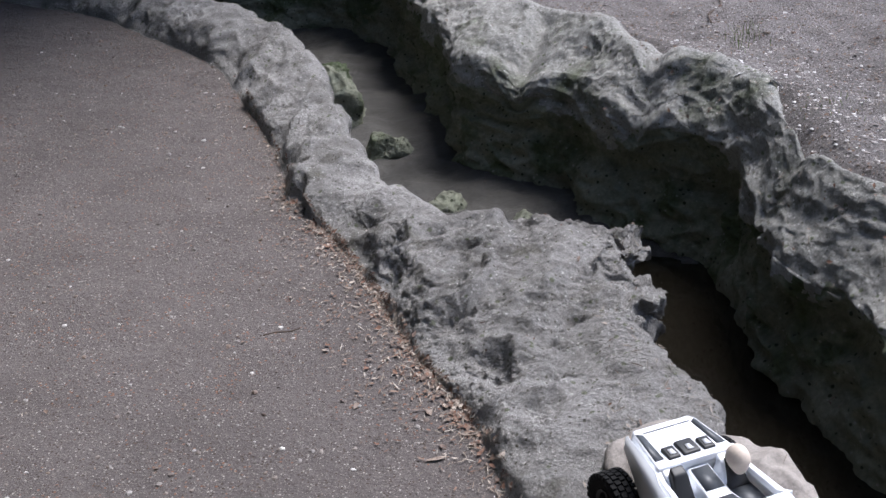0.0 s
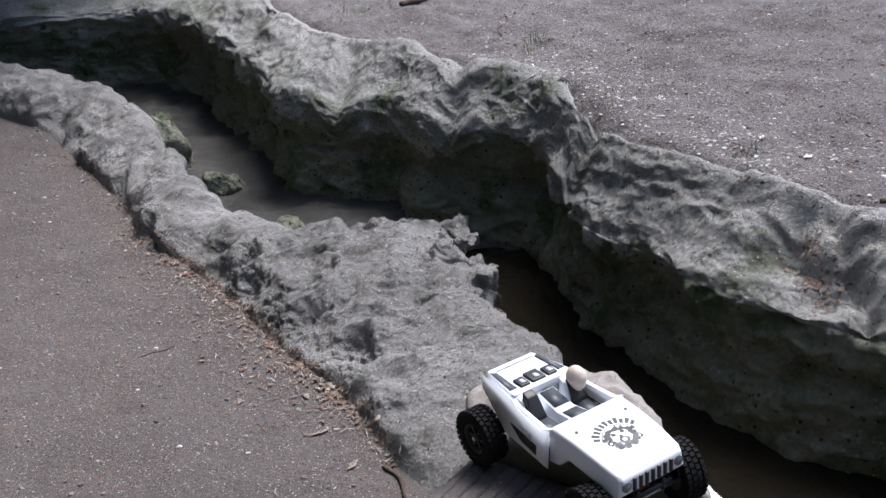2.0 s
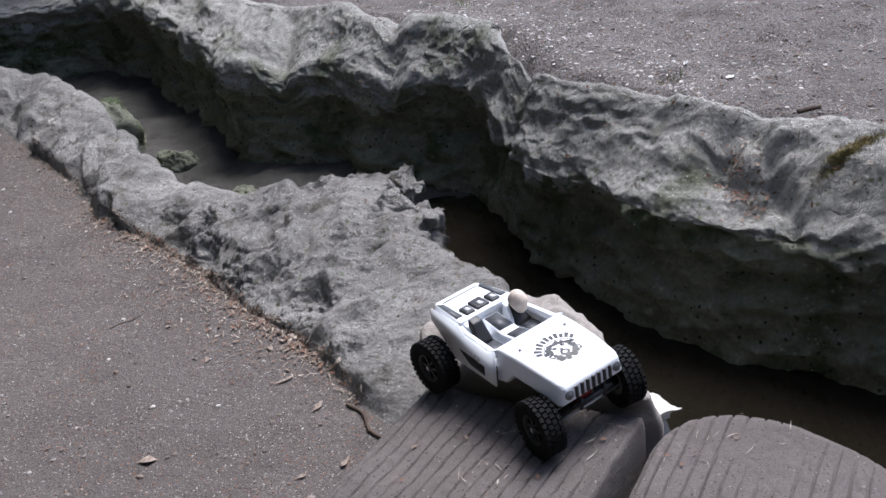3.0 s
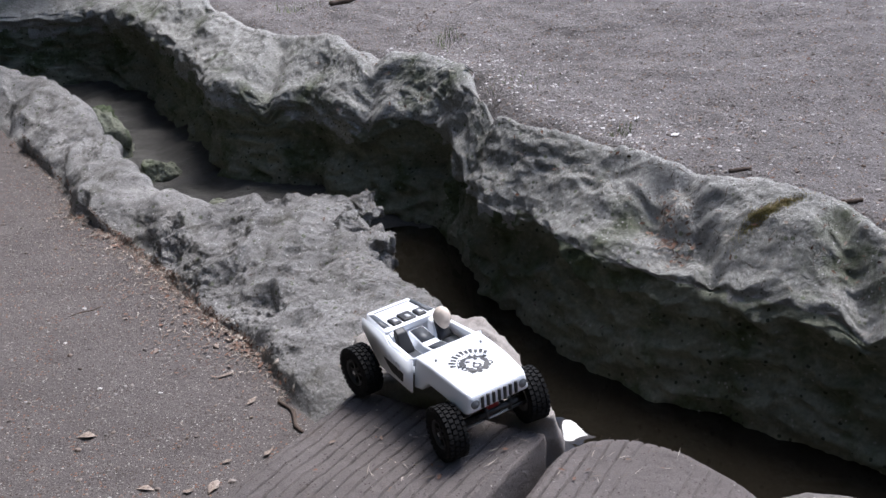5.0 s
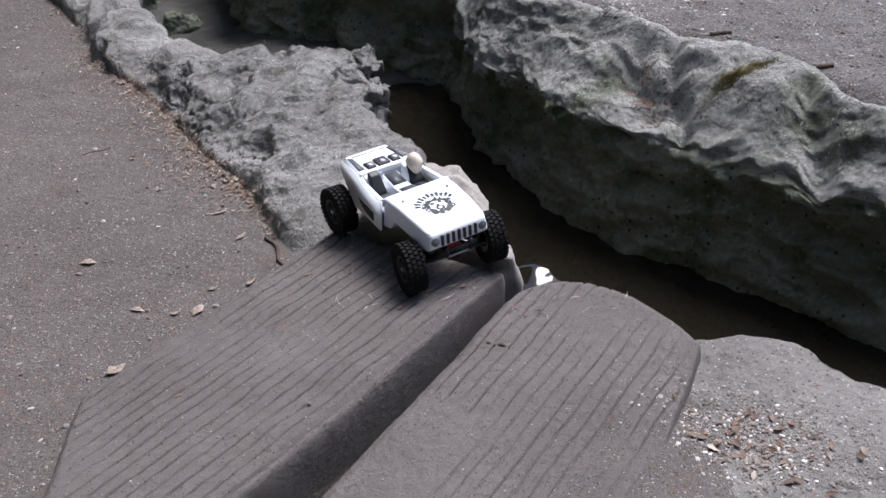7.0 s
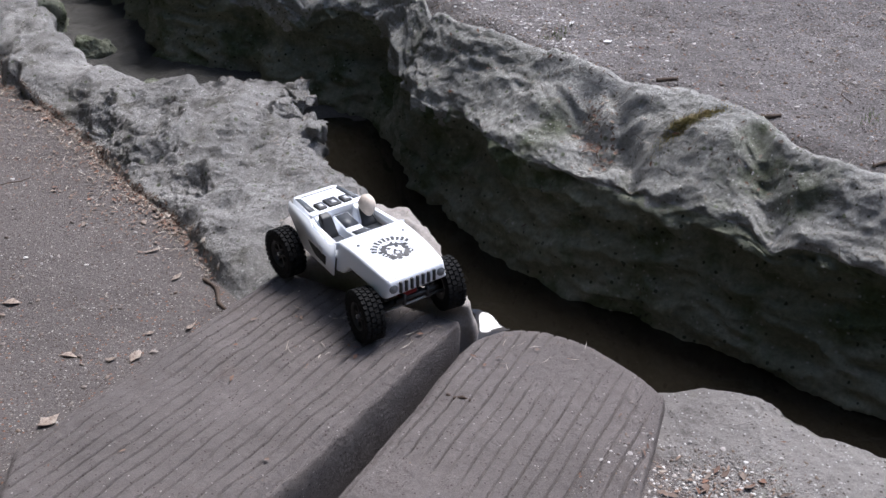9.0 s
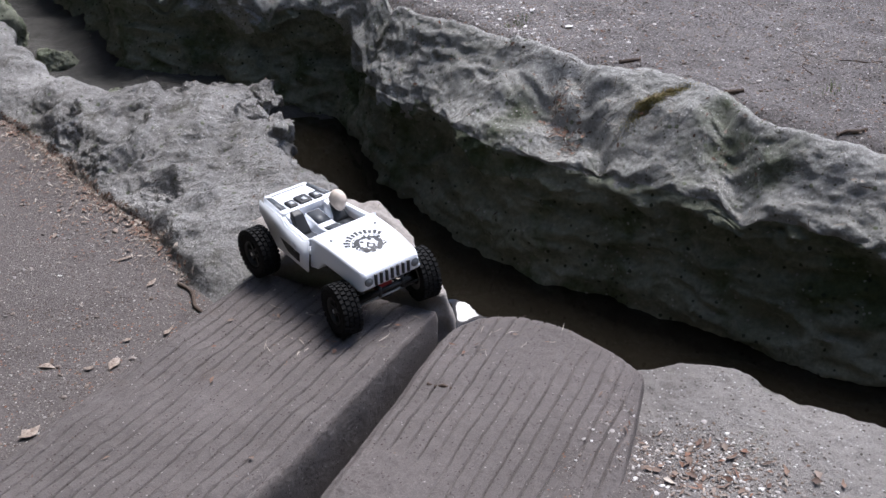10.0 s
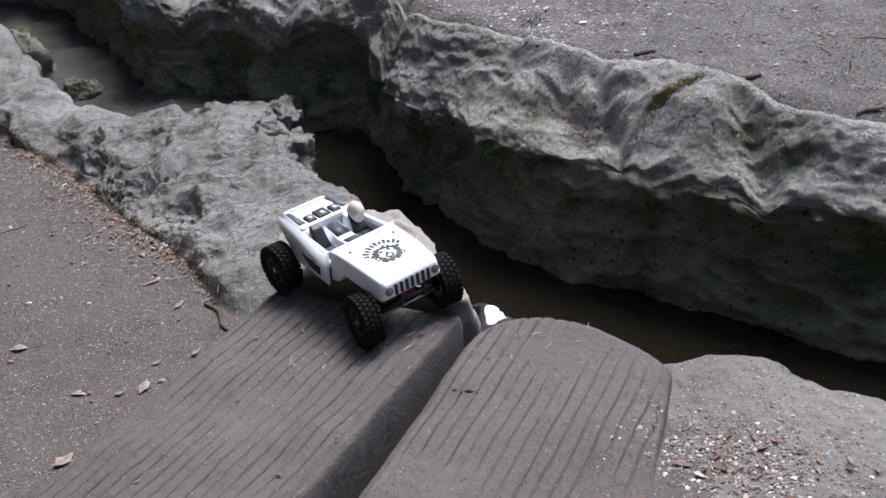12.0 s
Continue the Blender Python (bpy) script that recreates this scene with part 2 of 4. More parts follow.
# ---------------------------------------------------------------- ground
def make_ground():
    xs = np.concatenate([[-400, -120, -40, -15, -7], np.arange(-3.6, 3.2, 0.022), [4, 7, 15, 40, 120, 400]])
    ys = np.concatenate([[-400, -120, -40, -12, -4, -1.5], np.arange(0.2, 7.2, 0.022), [8, 10, 15, 40, 120, 400]])
    X, Y = np.meshgrid(xs, ys, indexing="ij")
    sl, sr = -side(X, Y, LEFT_LINE), -side(X, Y, RIGHT_LINE)
    # left of the parapet line is path, right of the wall line is bank
    path, bank = sstep(0.03, -0.03, sl), sstep(-0.03, 0.03, sr)
    low = -0.07 * sstep(0.60, 0.9, X) * sstep(1.5, 1.0, Y) * sstep(3.5, 2.5, X)
    bank_z = 0.258 + 0.02 * sstep(2.0, 3.5, Y) + 0.12 * sstep(0.1, 3.0, np.maximum(sr, 0)) - 0.06 * sstep(1.8, 0.8, Y)
    gap = side(X, Y, [(-0.30, 0.32), (-0.06, 0.65), (0.50, 1.34), (0.54, 1.40)])
    low = low - 0.22 * sstep(-0.05, -0.015, gap) * sstep(0.40, 0.34, gap) * sstep(0.2, 0.4, Y) * sstep(1.9, 1.5, Y)
    bank_z = bank_z - 0.12 * sstep(0.16, 0.0, sr)
    P = np.stack([X, Y, np.zeros_like(X)], -1)
    n1, n2 = fbm(P, 1.7, 3, 3.0), fbm(P, 9.0, 3, 7.0)
    z_path = low + 0.006 * n1 + 0.003 * n2
    z_bank = bank_z + 0.020 * n1 + 0.014 * n2
    z_bed = FLOOR + 0.03 * n1 + 0.012 * n2 + 0.10 * sstep(2.5, 3.6, Y - 0.4 * X)
    Z = np.where(sl < 0.1, path * z_path + (1 - path) * z_bed, z_bed)
    Z = np.where(sr > -0.1, bank * z_bank + (1 - bank) * z_bed, Z)
    P[..., 2] = Z
    me = grid_mesh("ground", P)
    ob = new("ground", me)
    for m in (SOIL, BED, BANK):
        me.materials.append(m)
    c = (sl[:-1, :-1], sr[:-1, :-1])
    me.polygons.foreach_set("material_index", np.where(c[0] < 0, 0, np.where(c[1] > 0, 2, 1)).reshape(-1).astype(np.int32))
    me.polygons.foreach_set("use_smooth", [True] * len(me.polygons))
    return tagged(ob, "trodden grey-brown earth path, stream bed and soil bank", "ground", kind="structure")


make_ground()


# ---------------------------------------------------------------- unseen light-blocking screen
def make_shade_screen():
    """Unseen dark leafy screen, added behind the path and round its sides to block light."""
    ang = np.linspace(radians(100), radians(335), 150)
    up = np.linspace(0, 1, 60)
    A, U = np.meshgrid(ang, up, indexing="ij")
    r = 5.4 + 1.3 * np.cos(A) + 0.4 * np.sin(A * 3) - 1.8 * U ** 2
    P = np.stack([0.3 + r * np.cos(A), 1.5 + 1.15 * r * np.sin(A), -0.1 + (4.4 - 1.6 * np.cos(A)) * U], -1)
    P += normals(P) * (0.35 * fbm(P, 0.9, 4, 77.0, True) + 0.12 * fbm(P, 4.0, 3, 71.0))[..., None]
    return tagged(finish(new("backdrop", grid_mesh("backdrop", P)), SCREEN_GREEN), "unseen dark green leafy screen added to block light over the path", "trees", kind="structure")


SCREEN_GREEN = mat("shade_screen_green", (0.025, 0.035, 0.015), (0.06, 0.08, 0.035), 20, 0.8, 0.8, 60)
make_shade_screen()


# ---------------------------------------------------------------- parapet
def make_parapet():
    st = smooth(PARAPET, 1150)
    # a rounded ridge: a long slope from the path, the crest near the channel, then a broken drop
    prof = smooth([(-0.06, -0.10, 0), (0.0, 0.0, 0), (0.06, 0.25, 0), (0.16, 0.54, 0), (0.30, 0.82, 0), (0.48, 0.98, 0), (0.72, 1.06, 0), (0.93, 1.0, 0),
                   (1.0, 0.75, 0), (0.97, 0.3, 0), (0.90, -0.8, 0), (0.88, -2.2, 0), (0.86, -4.6, 0)], 190)
    f, h = prof[:, 0], prof[:, 1]
    P = np.empty((len(st), len(f), 3))
    P[..., 0] = st[:, None, 0] * (1 - f) + st[:, None, 2] * f
    P[..., 1] = st[:, None, 1] * (1 - f) + st[:, None, 3] * f
    P[..., 2] = np.where(h > 0, h * st[:, None, 4], h * 0.09)
    N = normals(P)
    if N[550, 92, 2] < 0:
        N = -N
    rough = st[:, None, 5]
    keep = sstep(-0.02, 0.12, f)[None, :] * sstep(0.0, 0.05, np.linspace(0, 1, len(st)))[:, None]
    slope = sstep(0.98, 0.75, f)[None, :]
    # swells, then folds that run down the slope, then worn edges
    folds = fbm(P * np.array([1.0, 1.0, 0.25]), 5.2, 2, 4.1, True)
    d = 0.020 * fbm(P, 3.1, 2, 1.3) + (0.45 + 0.55 * rough) * (0.022 + 0.012 * sstep(0.75, 0.35, f)[None, :]) * folds + 0.006 * fbm(P, 11.0, 2, 6.6) + 0.0035 * fbm(P, 16.0, 3, 7.6, True)
    P += N * (keep * d)[..., None]
    spur = np.clip(rough - 0.65, 0, 1)
    P += N * (keep * (0.0010 * fbm(P, 40.0, 2, 12.0) + spur * (0.0080 * fbm(P, 14.0, 3, 9.0, True) + 0.0022 * fbm(P, 52.0, 2, 10.0, True))))[..., None]
    # small pits, thickest on the spur
    worn = np.clip(rough - 0.45, 0, 1.1) * sstep(-0.15, 0.45, fbm(P, 7.0, 2, 71.0))
    for freq, deep, seed in ((30.0, 0.0080, 61.0), (58.0, 0.0065, 63.0)):
        P -= N * (keep * worn * deep * sstep(0.18, 0.40, fbm(P * np.array([1, 1, 1.4]), freq, 1, seed)))[..., None]
    torn = np.clip(0.85 + 0.7 * fbm(P, 15.0, 3, 88.0), 0.2, 1.5)
    # hollows and creases in the side: place, reach across, reach up and down, depth
    for hx, hy, hz, r, rz, deep in ((-0.20, 2.60, 0.06, 0.030, 0.07, 0.035), (-0.30, 2.68, 0.05, 0.035, 0.06, 0.035), (-0.12, 2.09, 0.06, 0.050, 0.05, 0.050), (0.03, 2.05, 0.07, 0.026, 0.06, 0.040), (0.05, 2.28, 0.09, 0.038, 0.05, 0.045),
                                    (0.01, 2.16, 0.08, 0.026, 0.06, 0.035), (-0.22, 2.33, 0.05, 0.040, 0.05, 0.040), (-0.02, 1.90, 0.04, 0.045, 0.04, 0.030), (0.10, 2.46, 0.10, 0.030, 0.05, 0.025), (-0.10, 2.50, 0.09, 0.028, 0.05, 0.022),
                                    (-0.70, 3.08, 0.03, 0.05, 0.04, 0.040), (-0.50, 2.85, 0.06, 0.05, 0.05, 0.030), (-0.38, 2.58, 0.03, 0.035, 0.05, 0.035), (-0.66, 3.40, 0.06, 0.05, 0.05, 0.030), (-0.86, 3.75, 0.05, 0.07, 0.05, 0.030)):
        g = np.exp(-((P[..., 0] - hx) ** 2 + (P[..., 1] - hy) ** 2) / r ** 2 - ((P[..., 2] - hz) / rz) ** 2)
        P -= N * (g * deep * slope * torn)[..., None]
    # knobs that stand out: place, reach, height
    for kx, ky, r, up in ((-0.13, 2.765, 0.035, 0.026), (-0.02, 2.76, 0.05, 0.010), (0.10, 2.73, 0.045, 0.016), (-0.76, 3.16, 0.04, 0.045), (0.22, 2.31, 0.03, 0.012), (0.17, 2.05, 0.06, 0.010), (-0.93, 4.10, 0.10, 0.03)):
        P[..., 2] += sstep(0.0, 0.04, P[..., 2]) * up * np.exp(-((P[..., 0] - kx) ** 2 + (P[..., 1] - ky) ** 2) / r ** 2)
    # the spur's broken rim, in plates
    rim = np.exp(-((f - 0.97) / 0.10) ** 2)[None, :] * np.clip(rough - 0.95, 0, 1)
    jag = fbm(P * np.array([1, 1, 0.6]), 13.0, 3, 21.0)
    jag = 0.5 * jag + 0.5 * np.round(jag * 3.5) / 3.5
    P[..., 0] += rim * 0.055 * jag
    P[..., 1] += rim * 0.030 * fbm(P, 17.0, 3, 23.0)
    plates = fbm(P, 18.0, 3, 31.0)
    P[..., 2] += rim * (0.010 * plates + 0.016 * np.round(plates * 2.5) / 2.5)
    ob = new("parapet_rock", grid_mesh("parapet_rock", P))
    finish(ob, ROCK)
    return tagged(ob, "low weathered grey rock parapet with a pitted spur beside the path", "rock wall", kind="structure")


make_parapet()


# ---------------------------------------------------------------- wall
def make_wall():
    st = smooth(WALL_LINE, 1000)
    prof = smooth([(1.5, 0.5, 0), (1.0, 0.96, 0), (0.75, 0.98, 0), (0.45, 0.94, 0), (0.18, 0.92, 0), (0.02, 0.84, 0), (-0.03, 0.62, 0), (0.0, 0.30, 0), (0.06, -0.1, 0),
                   (0.0, -0.6, 0), (-0.08, -1.1, 0), (-0.06, -1.7, 0), (0.10, -2.4, 0)], 165)
    f, h = prof[:, 0], prof[:, 1]
    P = np.empty((len(st), len(f), 3))
    wide = np.hypot(st[:, 2] - st[:, 0], st[:, 3] - st[:, 1])[:, None]
    fx = np.where((h < 0.5) & (f < 0.9), f * 0.30 / wide, f)
    P[..., 0] = st[:, None, 0] * (1 - fx) + st[:, None, 2] * fx
    P[..., 1] = st[:, None, 1] * (1 - fx) + st[:, None, 3] * fx
    P[..., 2] = np.where(h > 0, h * (st[:, None, 4] * (1 - sstep(0, 0.9, f)) + (st[:, None, 5] + 0.012) * sstep(0, 0.9, f)), h * 0.17)
    N = normals(P)
    if N[500, 50, 2] < 0:
        N = -N
    u = np.linspace(0, 1, len(f))[None, :]
    face = sstep(0.40, 0.55, u)
    beds = fbm(P * np.array([1.0, 1.0, 2.2]), 6.5, 3, 14.1, True)
    ledge = np.sin(P[..., 2] * 46 + 3.0 * fbm(P, 2.2, 2, 27.0)) * face
    keep = 0.25 + 0.75 * sstep(0.0, 0.16, u)
    far = sstep(2.6, 3.3, P[..., 1])
    d = (0.022 + 0.016 * far) * fbm(P, 2.6, 2, 11.3) + (0.012 + 0.014 * face) * beds + 0.0045 * fbm(P, 14.0, 2, 16.0, True) + 0.0018 * fbm(P, 34.0, 3, 19.0, True)
    d += 0.007 * ledge - 0.004 * sstep(0.2, 0.45, fbm(P, 24.0, 1, 66.0)) * sstep(-0.3, 0.3, fbm(P, 4.0, 1, 67.0))
    P += N * (keep * d)[..., None]

    def dist(ax, ay, bx, by):
        dx, dy = bx - ax, by - ay
        t = np.clip(((P[..., 0] - ax) * dx + (P[..., 1] - ay) * dy) / (dx * dx + dy * dy), 0, 1)
        return np.hypot(P[..., 0] - ax - t * dx, P[..., 1] - ay - t * dy)

    topside = sstep(0.0, 0.1, P[..., 2])
    P[..., 2] += topside * (0.050 * np.exp(-(dist(1.13, 1.86, 1.20, 1.76) / 0.075) ** 2) - 0.034 * np.exp(-(dist(1.03, 2.10, 1.02, 1.84) / 0.024) ** 2)
                            - 0.045 * np.exp(-(dist(0.95, 2.12, 0.97, 1.96) / 0.050) ** 2) - 0.040 * np.exp(-(dist(1.30, 1.74, 1.26, 1.50) / 0.035) ** 2)
                            + 0.022 * np.exp(-(dist(0.66, 2.56, 0.84, 2.22) / 0.035) ** 2) + 0.022 * np.exp(-(dist(0.92, 2.32, 1.02, 2.16) / 0.035) ** 2)
                            - 0.05 * np.exp(-(dist(0.24, 3.40, 0.34, 3.62) / 0.05) ** 2) - 0.05 * np.exp(-(dist(-0.12, 3.80, -0.02, 4.1) / 0.05) ** 2) - 0.05 * np.exp(-(dist(0.48, 2.80, 0.66, 2.86) / 0.05) ** 2))
    ob = new("wall_rock", grid_mesh("wall_rock", P))
    finish(ob, WALL)
    ob.data.materials.append(ALGAE_SHADE)
    # green algae below a wavering line; the damp face's shade is coloured in too
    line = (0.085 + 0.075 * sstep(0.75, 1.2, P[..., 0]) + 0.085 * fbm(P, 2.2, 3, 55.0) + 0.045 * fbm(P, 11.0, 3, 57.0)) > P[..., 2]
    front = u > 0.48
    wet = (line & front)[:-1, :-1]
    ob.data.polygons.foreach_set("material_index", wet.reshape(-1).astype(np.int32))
    return tagged(ob, "undercut grey-green rock wall on the far side of the channel", "rock wall", kind="structure")


make_wall()


# ---------------------------------------------------------------- steps
def make_board(name, a, b, c, d, z_ab, z_cd, thick, grooves, seed, label, curve=0.0):
    """A slab with grooves along its length: corners a, b at its channel end, d, c at its path end."""
    a, b, c, d = (np.array(p, float) for p in (a, b, c, d))
    nu, nv = 260, 150
    u, v = np.linspace(0, 1, nu)[:, None], np.linspace(0, 1, nv)[None, :]
    X = (a[0] * (1 - u) + b[0] * u) * (1 - v) + (d[0] * (1 - u) + c[0] * u) * v
    Y = (a[1] * (1 - u) + b[1] * u) * (1 - v) + (d[1] * (1 - u) + c[1] * u) * v
    bow = curve * (1 - np.abs(2 * u ** 0.66 - 1) ** 2.2) * (1 - v) ** 2
    along = (a + b - c - d) / np.linalg.norm(a + b - c - d)
    X, Y = X + along[0] * bow, Y + along[1] * bow
    P = np.stack([X, Y, np.zeros_like(X)], -1)
    wob = fbm(P, 6.0, 3, seed)
    way = (d - a) / np.linalg.norm(d - a)
    off = np.abs((X - a[0]) * way[1] - (Y - a[1]) * way[0])
    phase = off / grooves + 0.06 * wob
    cut = np.abs((phase % 1.0) - 0.5) * 2
    groove = sstep(0.80, 0.94, cut)
    deep = 0.7 + 0.3 * np.sin(np.floor(phase) * 2.4 + seed)
    fade = sstep(-0.75, 0.05, fbm(P, 3.0, 2, seed + 5)) * sstep(0.0, 0.04, u) * sstep(1.0, 0.96, u)
    edge = np.minimum(np.minimum(u, 1 - u) * 0.42, np.minimum(v, 1 - v) * 0.7 + 0 * u)
    round_off = 0.012 * sstep(0.018, 0.0, edge)
    P[..., 2] = z_ab * (1 - v) + z_cd * v + 0.004 * wob + 0.0012 * fbm(P, 60.0, 2, seed + 9) - 0.0150 * groove * deep * fade - round_off
    # sides
    ring = np.concatenate([P[:, 0], P[-1, 1:], P[-2::-1, -1], P[0, -2:0:-1]], 0)
    rows = [ring]
    mid = ring.mean(0)
    for k, (drop, out) in enumerate(((0.012, 0.004), (0.03, 0.006), (0.06, 0.004), (0.1, 0.0), (thick, -0.004))):
        r = ring.copy()
        r[:, 2] = ring[:, 2] - drop
        q = r[:, :2] - mid[:2]
        q /= np.linalg.norm(q, axis=1, keepdims=True)
        r[:, :2] += q * out + q * (0.002 * fbm(r, 14.0, 3, seed + 2))[:, None]
        rows.append(r)
    top = grid_mesh(name, P)
    bm = bmesh.new()
    bm.from_mesh(top)
    bpy.data.meshes.remove(top)
    sides = grid_mesh("side", np.stack(rows), closed=True)
    bm.from_mesh(sides)
    bpy.data.meshes.remove(sides)
    bmesh.ops.remove_doubles(bm, verts=bm.verts, dist=0.0004)
    bmesh.ops.recalc_face_normals(bm, faces=bm.faces)
    me = bpy.data.meshes.new(name)
    bm.to_mesh(me)
    bm.free()
    ob = new(name, me)
    finish(ob, BOARD)
    return tagged(ob, label, "step", "grooved steps")


make_board("grooved_step", (0.10, 1.63), (0.475, 1.345), (-0.45, 0.243), (-0.415, 1.045), 0.052, 0.052, 0.27, 0.030, 2.0, "grey-brown grooved concrete step slab flush with the path")
make_board("grooved_step", (0.475, 1.30), (0.85, 1.06), (0.55, 0.47), (-0.02, 0.60), 0.0, 0.0, 0.25, 0.031, 5.0, "grey-brown grooved concrete step slab with a rounded channel end", 0.145)


# ---------------------------------------------------------------- boulder
def make_lump(name, outline, z_top, z_low, material, label, category, seed, amp=0.02, dome=0.3, skirt=0.05, n=120, rings=60):
    """A rock with a flattish top inside the outline and sides that go down to z_low. outline: x, y, height above z_top."""
    o = smooth(list(outline) + [outline[0]], n + 1)[:-1]
    c = o.mean(0)
    rows = []
    for k in np.linspace(0.02, 1, rings):
        r = c + (o - c) * min(1.0, k / 0.62)
        down = max(0.0, (k - 0.62) / 0.38)
        q = (o - c)[:, :2] / np.linalg.norm((o - c)[:, :2], axis=1, keepdims=True)
        r = r.copy()
        flat = min(1.0, k / 0.62)
        r[:, 2] = z_top + r[:, 2] + 0.0 - dome * 0.05 * flat ** 3
        r[:, :2] += q * skirt * math.sin(min(1, down * 1.2) * 1.57)
        r[:, 2] -= (r[:, 2] - z_low) * (down ** 1.3)
        rows.append(r)
    P = np.stack(rows)
    N = normals(np.concatenate([P, P[:, :1]], 1))[:, :-1]
    if N[5, 5, 2] < 0:
        N = -N
    P += N * (amp * fbm(P, 5.0, 3, seed) + amp * 0.5 * fbm(P, 15.0, 4, seed + 3, True) + amp * 0.12 * fbm(P, 45.0, 2, seed + 6))[..., None]
    ob = new(name, grid_mesh(name, P, closed=True))
    finish(ob, material)
    return tagged(ob, label, category)


make_lump("boulder", [(0.12, 1.63, -0.03), (0.13, 1.80, 0.0), (0.25, 1.83, 0.02), (0.40, 1.74, 0.03), (0.46, 1.62, 0.01), (0.50, 1.42, -0.02), (0.49, 1.37, -0.03), (0.35, 1.45, -0.02), (0.22, 1.56, -0.02)],
          0.108, -0.36, BOULDER, "pale grey flat-topped boulder between the step and the parapet", "boulder", 41.0, 0.014, 0.3, 0.03)
make_lump("shelf_rock", [(0.80, 1.12, 0.0), (0.92, 1.12, 0.01), (1.05, 1.06, 0.01), (1.15, 0.92, 0.0), (1.32, 0.78, -0.01), (1.6, 0.55, -0.02), (1.9, 0.1, -0.02), (1.3, -0.3, -0.02), (0.66, -0.05, -0.02), (0.56, 0.5, -0.02), (0.74, 0.95, -0.01)],
          -0.045, -0.38, SHELF_ROCK, "low cracked grey rock shelf beside the steps", "rock", 47.0, 0.0085, 0.0, 0.02, 240, 110)


for ring, top, seed, words in (((-0.86, 4.46, 0.08, 0.11), 0.01, 61.0, "mossy grey stone lying in the stream channel"), ((-0.60, 4.10, 0.06, 0.05), -0.15, 63.0, "dark wet stone in the stream channel"),
                               ((-0.33, 3.62, 0.08, 0.12), -0.19, 67.0, "dark wet stone in the stream channel"), ((-0.10, 3.35, 0.07, 0.14), -0.20, 69.0, "dark wet stone in the stream channel")):
    cx, cy, rx, ry = ring
    make_lump("stone", [(cx + rx * math.cos(a) * (1 + 0.2 * math.sin(3 * a + seed)), cy + ry * math.sin(a), 0.015 * math.sin(2 * a + seed)) for a in (0.785 * k for k in range(8))], top, FLOOR, ALGAE_SHADE, words, "stone", seed, 0.034, 0.6, 0.03, 80, 44)


# ---------------------------------------------------------------- water
def make_water():
    xs, ys = np.linspace(-0.3, 2.6, 300), np.linspace(0.0, 3.8, 380)
    X, Y = np.meshgrid(xs, ys, indexing="ij")
    P = np.stack([X, Y, np.zeros_like(X)], -1)
    near = np.exp(-((X - 0.65) ** 2 + (Y - 1.78) ** 2) / 0.012)
    spill = np.exp(-((X - 0.62) ** 2 + (Y - 1.83) ** 2) / 0.0040)
    P[..., 2] = -0.262 + 0.0004 * fbm(P, 9, 2, 3.3) + 0.003 * near * fbm(P, 26, 2, 8.8) + 0.024 * spill
    ok = (side(X, Y, LEFT_LINE) < 0.02) & (side(X, Y, RIGHT_LINE) > -0.02)
    bm = bmesh.new()
    vs = {}
    for i in range(len(xs) - 1):
        for j in range(len(ys) - 1):
            if ok[i, j]:
                f = []
                for k in ((i, j), (i + 1, j), (i + 1, j + 1), (i, j + 1)):
                    if k not in vs:
                        vs[k] = bm.verts.new(P[k])
                    f.append(vs[k])
                bm.faces.new(f)
    me = bpy.data.meshes.new("water")
    bm.to_mesh(me)
    bm.free()
    ob = finish(new("water", me), WATER)
    return tagged(ob, "dark still brown stream water below the rocks", "water", kind="structure")


WATER = plain("stream_water", (0.012, 0.010, 0.007), 0.12, 0.0, 0.5)
for node in WATER.node_tree.nodes:
    if node.type == "MAP_RANGE":
        node.inputs["To Min"].default_value, node.inputs["To Max"].default_value = 0.01, 0.06
make_water()

# ---------------------------------------------------------------- the crawler car
WHITE = plain("white_shell", (0.84, 0.86, 0.90), 0.32, 0.0, 0.5, 0.3)
RUBBER = mat("tyre_rubber", (0.009, 0.009, 0.0095), (0.018, 0.0175, 0.017), 40, 0.9, 0.2, 300, (0.03, 0.026, 0.022), 0.66, 30, spec=0.15)
BLACK = plain("black_plastic", (0.014, 0.014, 0.015), 0.5)
GREY = plain("dark_grey_panel", (0.05, 0.055, 0.062), 0.5)
STEEL = plain("bare_steel", (0.45, 0.45, 0.46), 0.35, 0.9)
RED = plain("red_anodised", (0.20, 0.008, 0.014), 0.35, 0.5)
BONE = mat("bone_plastic", (0.56, 0.47, 0.39), (0.68, 0.59, 0.51), 30, 0.6, 0.1, 200, fine=0.12)
LENS = plain("lamp_lens", (0.16, 0.17, 0.18), 0.2, 0.0, 0.6)
INK = plain("black_decal", (0.012, 0.012, 0.014), 0.45)


def prism(sections, bevel=0.004, seg=2):
    """A closed bevelled form through rectangular sections (x, half width low, half width high, z low, z high)."""
    bm = bmesh.new()
    rows = [[bm.verts.new(p) for p in ((x, -wl, zl), (x, wl, zl), (x, wh, zh), (x, -wh, zh))] for x, wl, wh, zl, zh in sections]
    for r0, r1 in zip(rows[:-1], rows[1:]):
        for i in range(4):
            bm.faces.new((r0[i], r0[(i + 1) % 4], r1[(i + 1) % 4], r1[i]))
    bm.faces.new(rows[0][::-1])
    bm.faces.new(rows[-1])
    bmesh.ops.recalc_face_normals(bm, faces=bm.faces)
    sharp = [e for e in bm.edges if e.is_manifold and e.calc_face_angle() > 0.35]
    if bevel:
        bmesh.ops.bevel(bm, geom=sharp, offset=bevel, segments=seg, affect="EDGES", profile=0.6)
    return bm


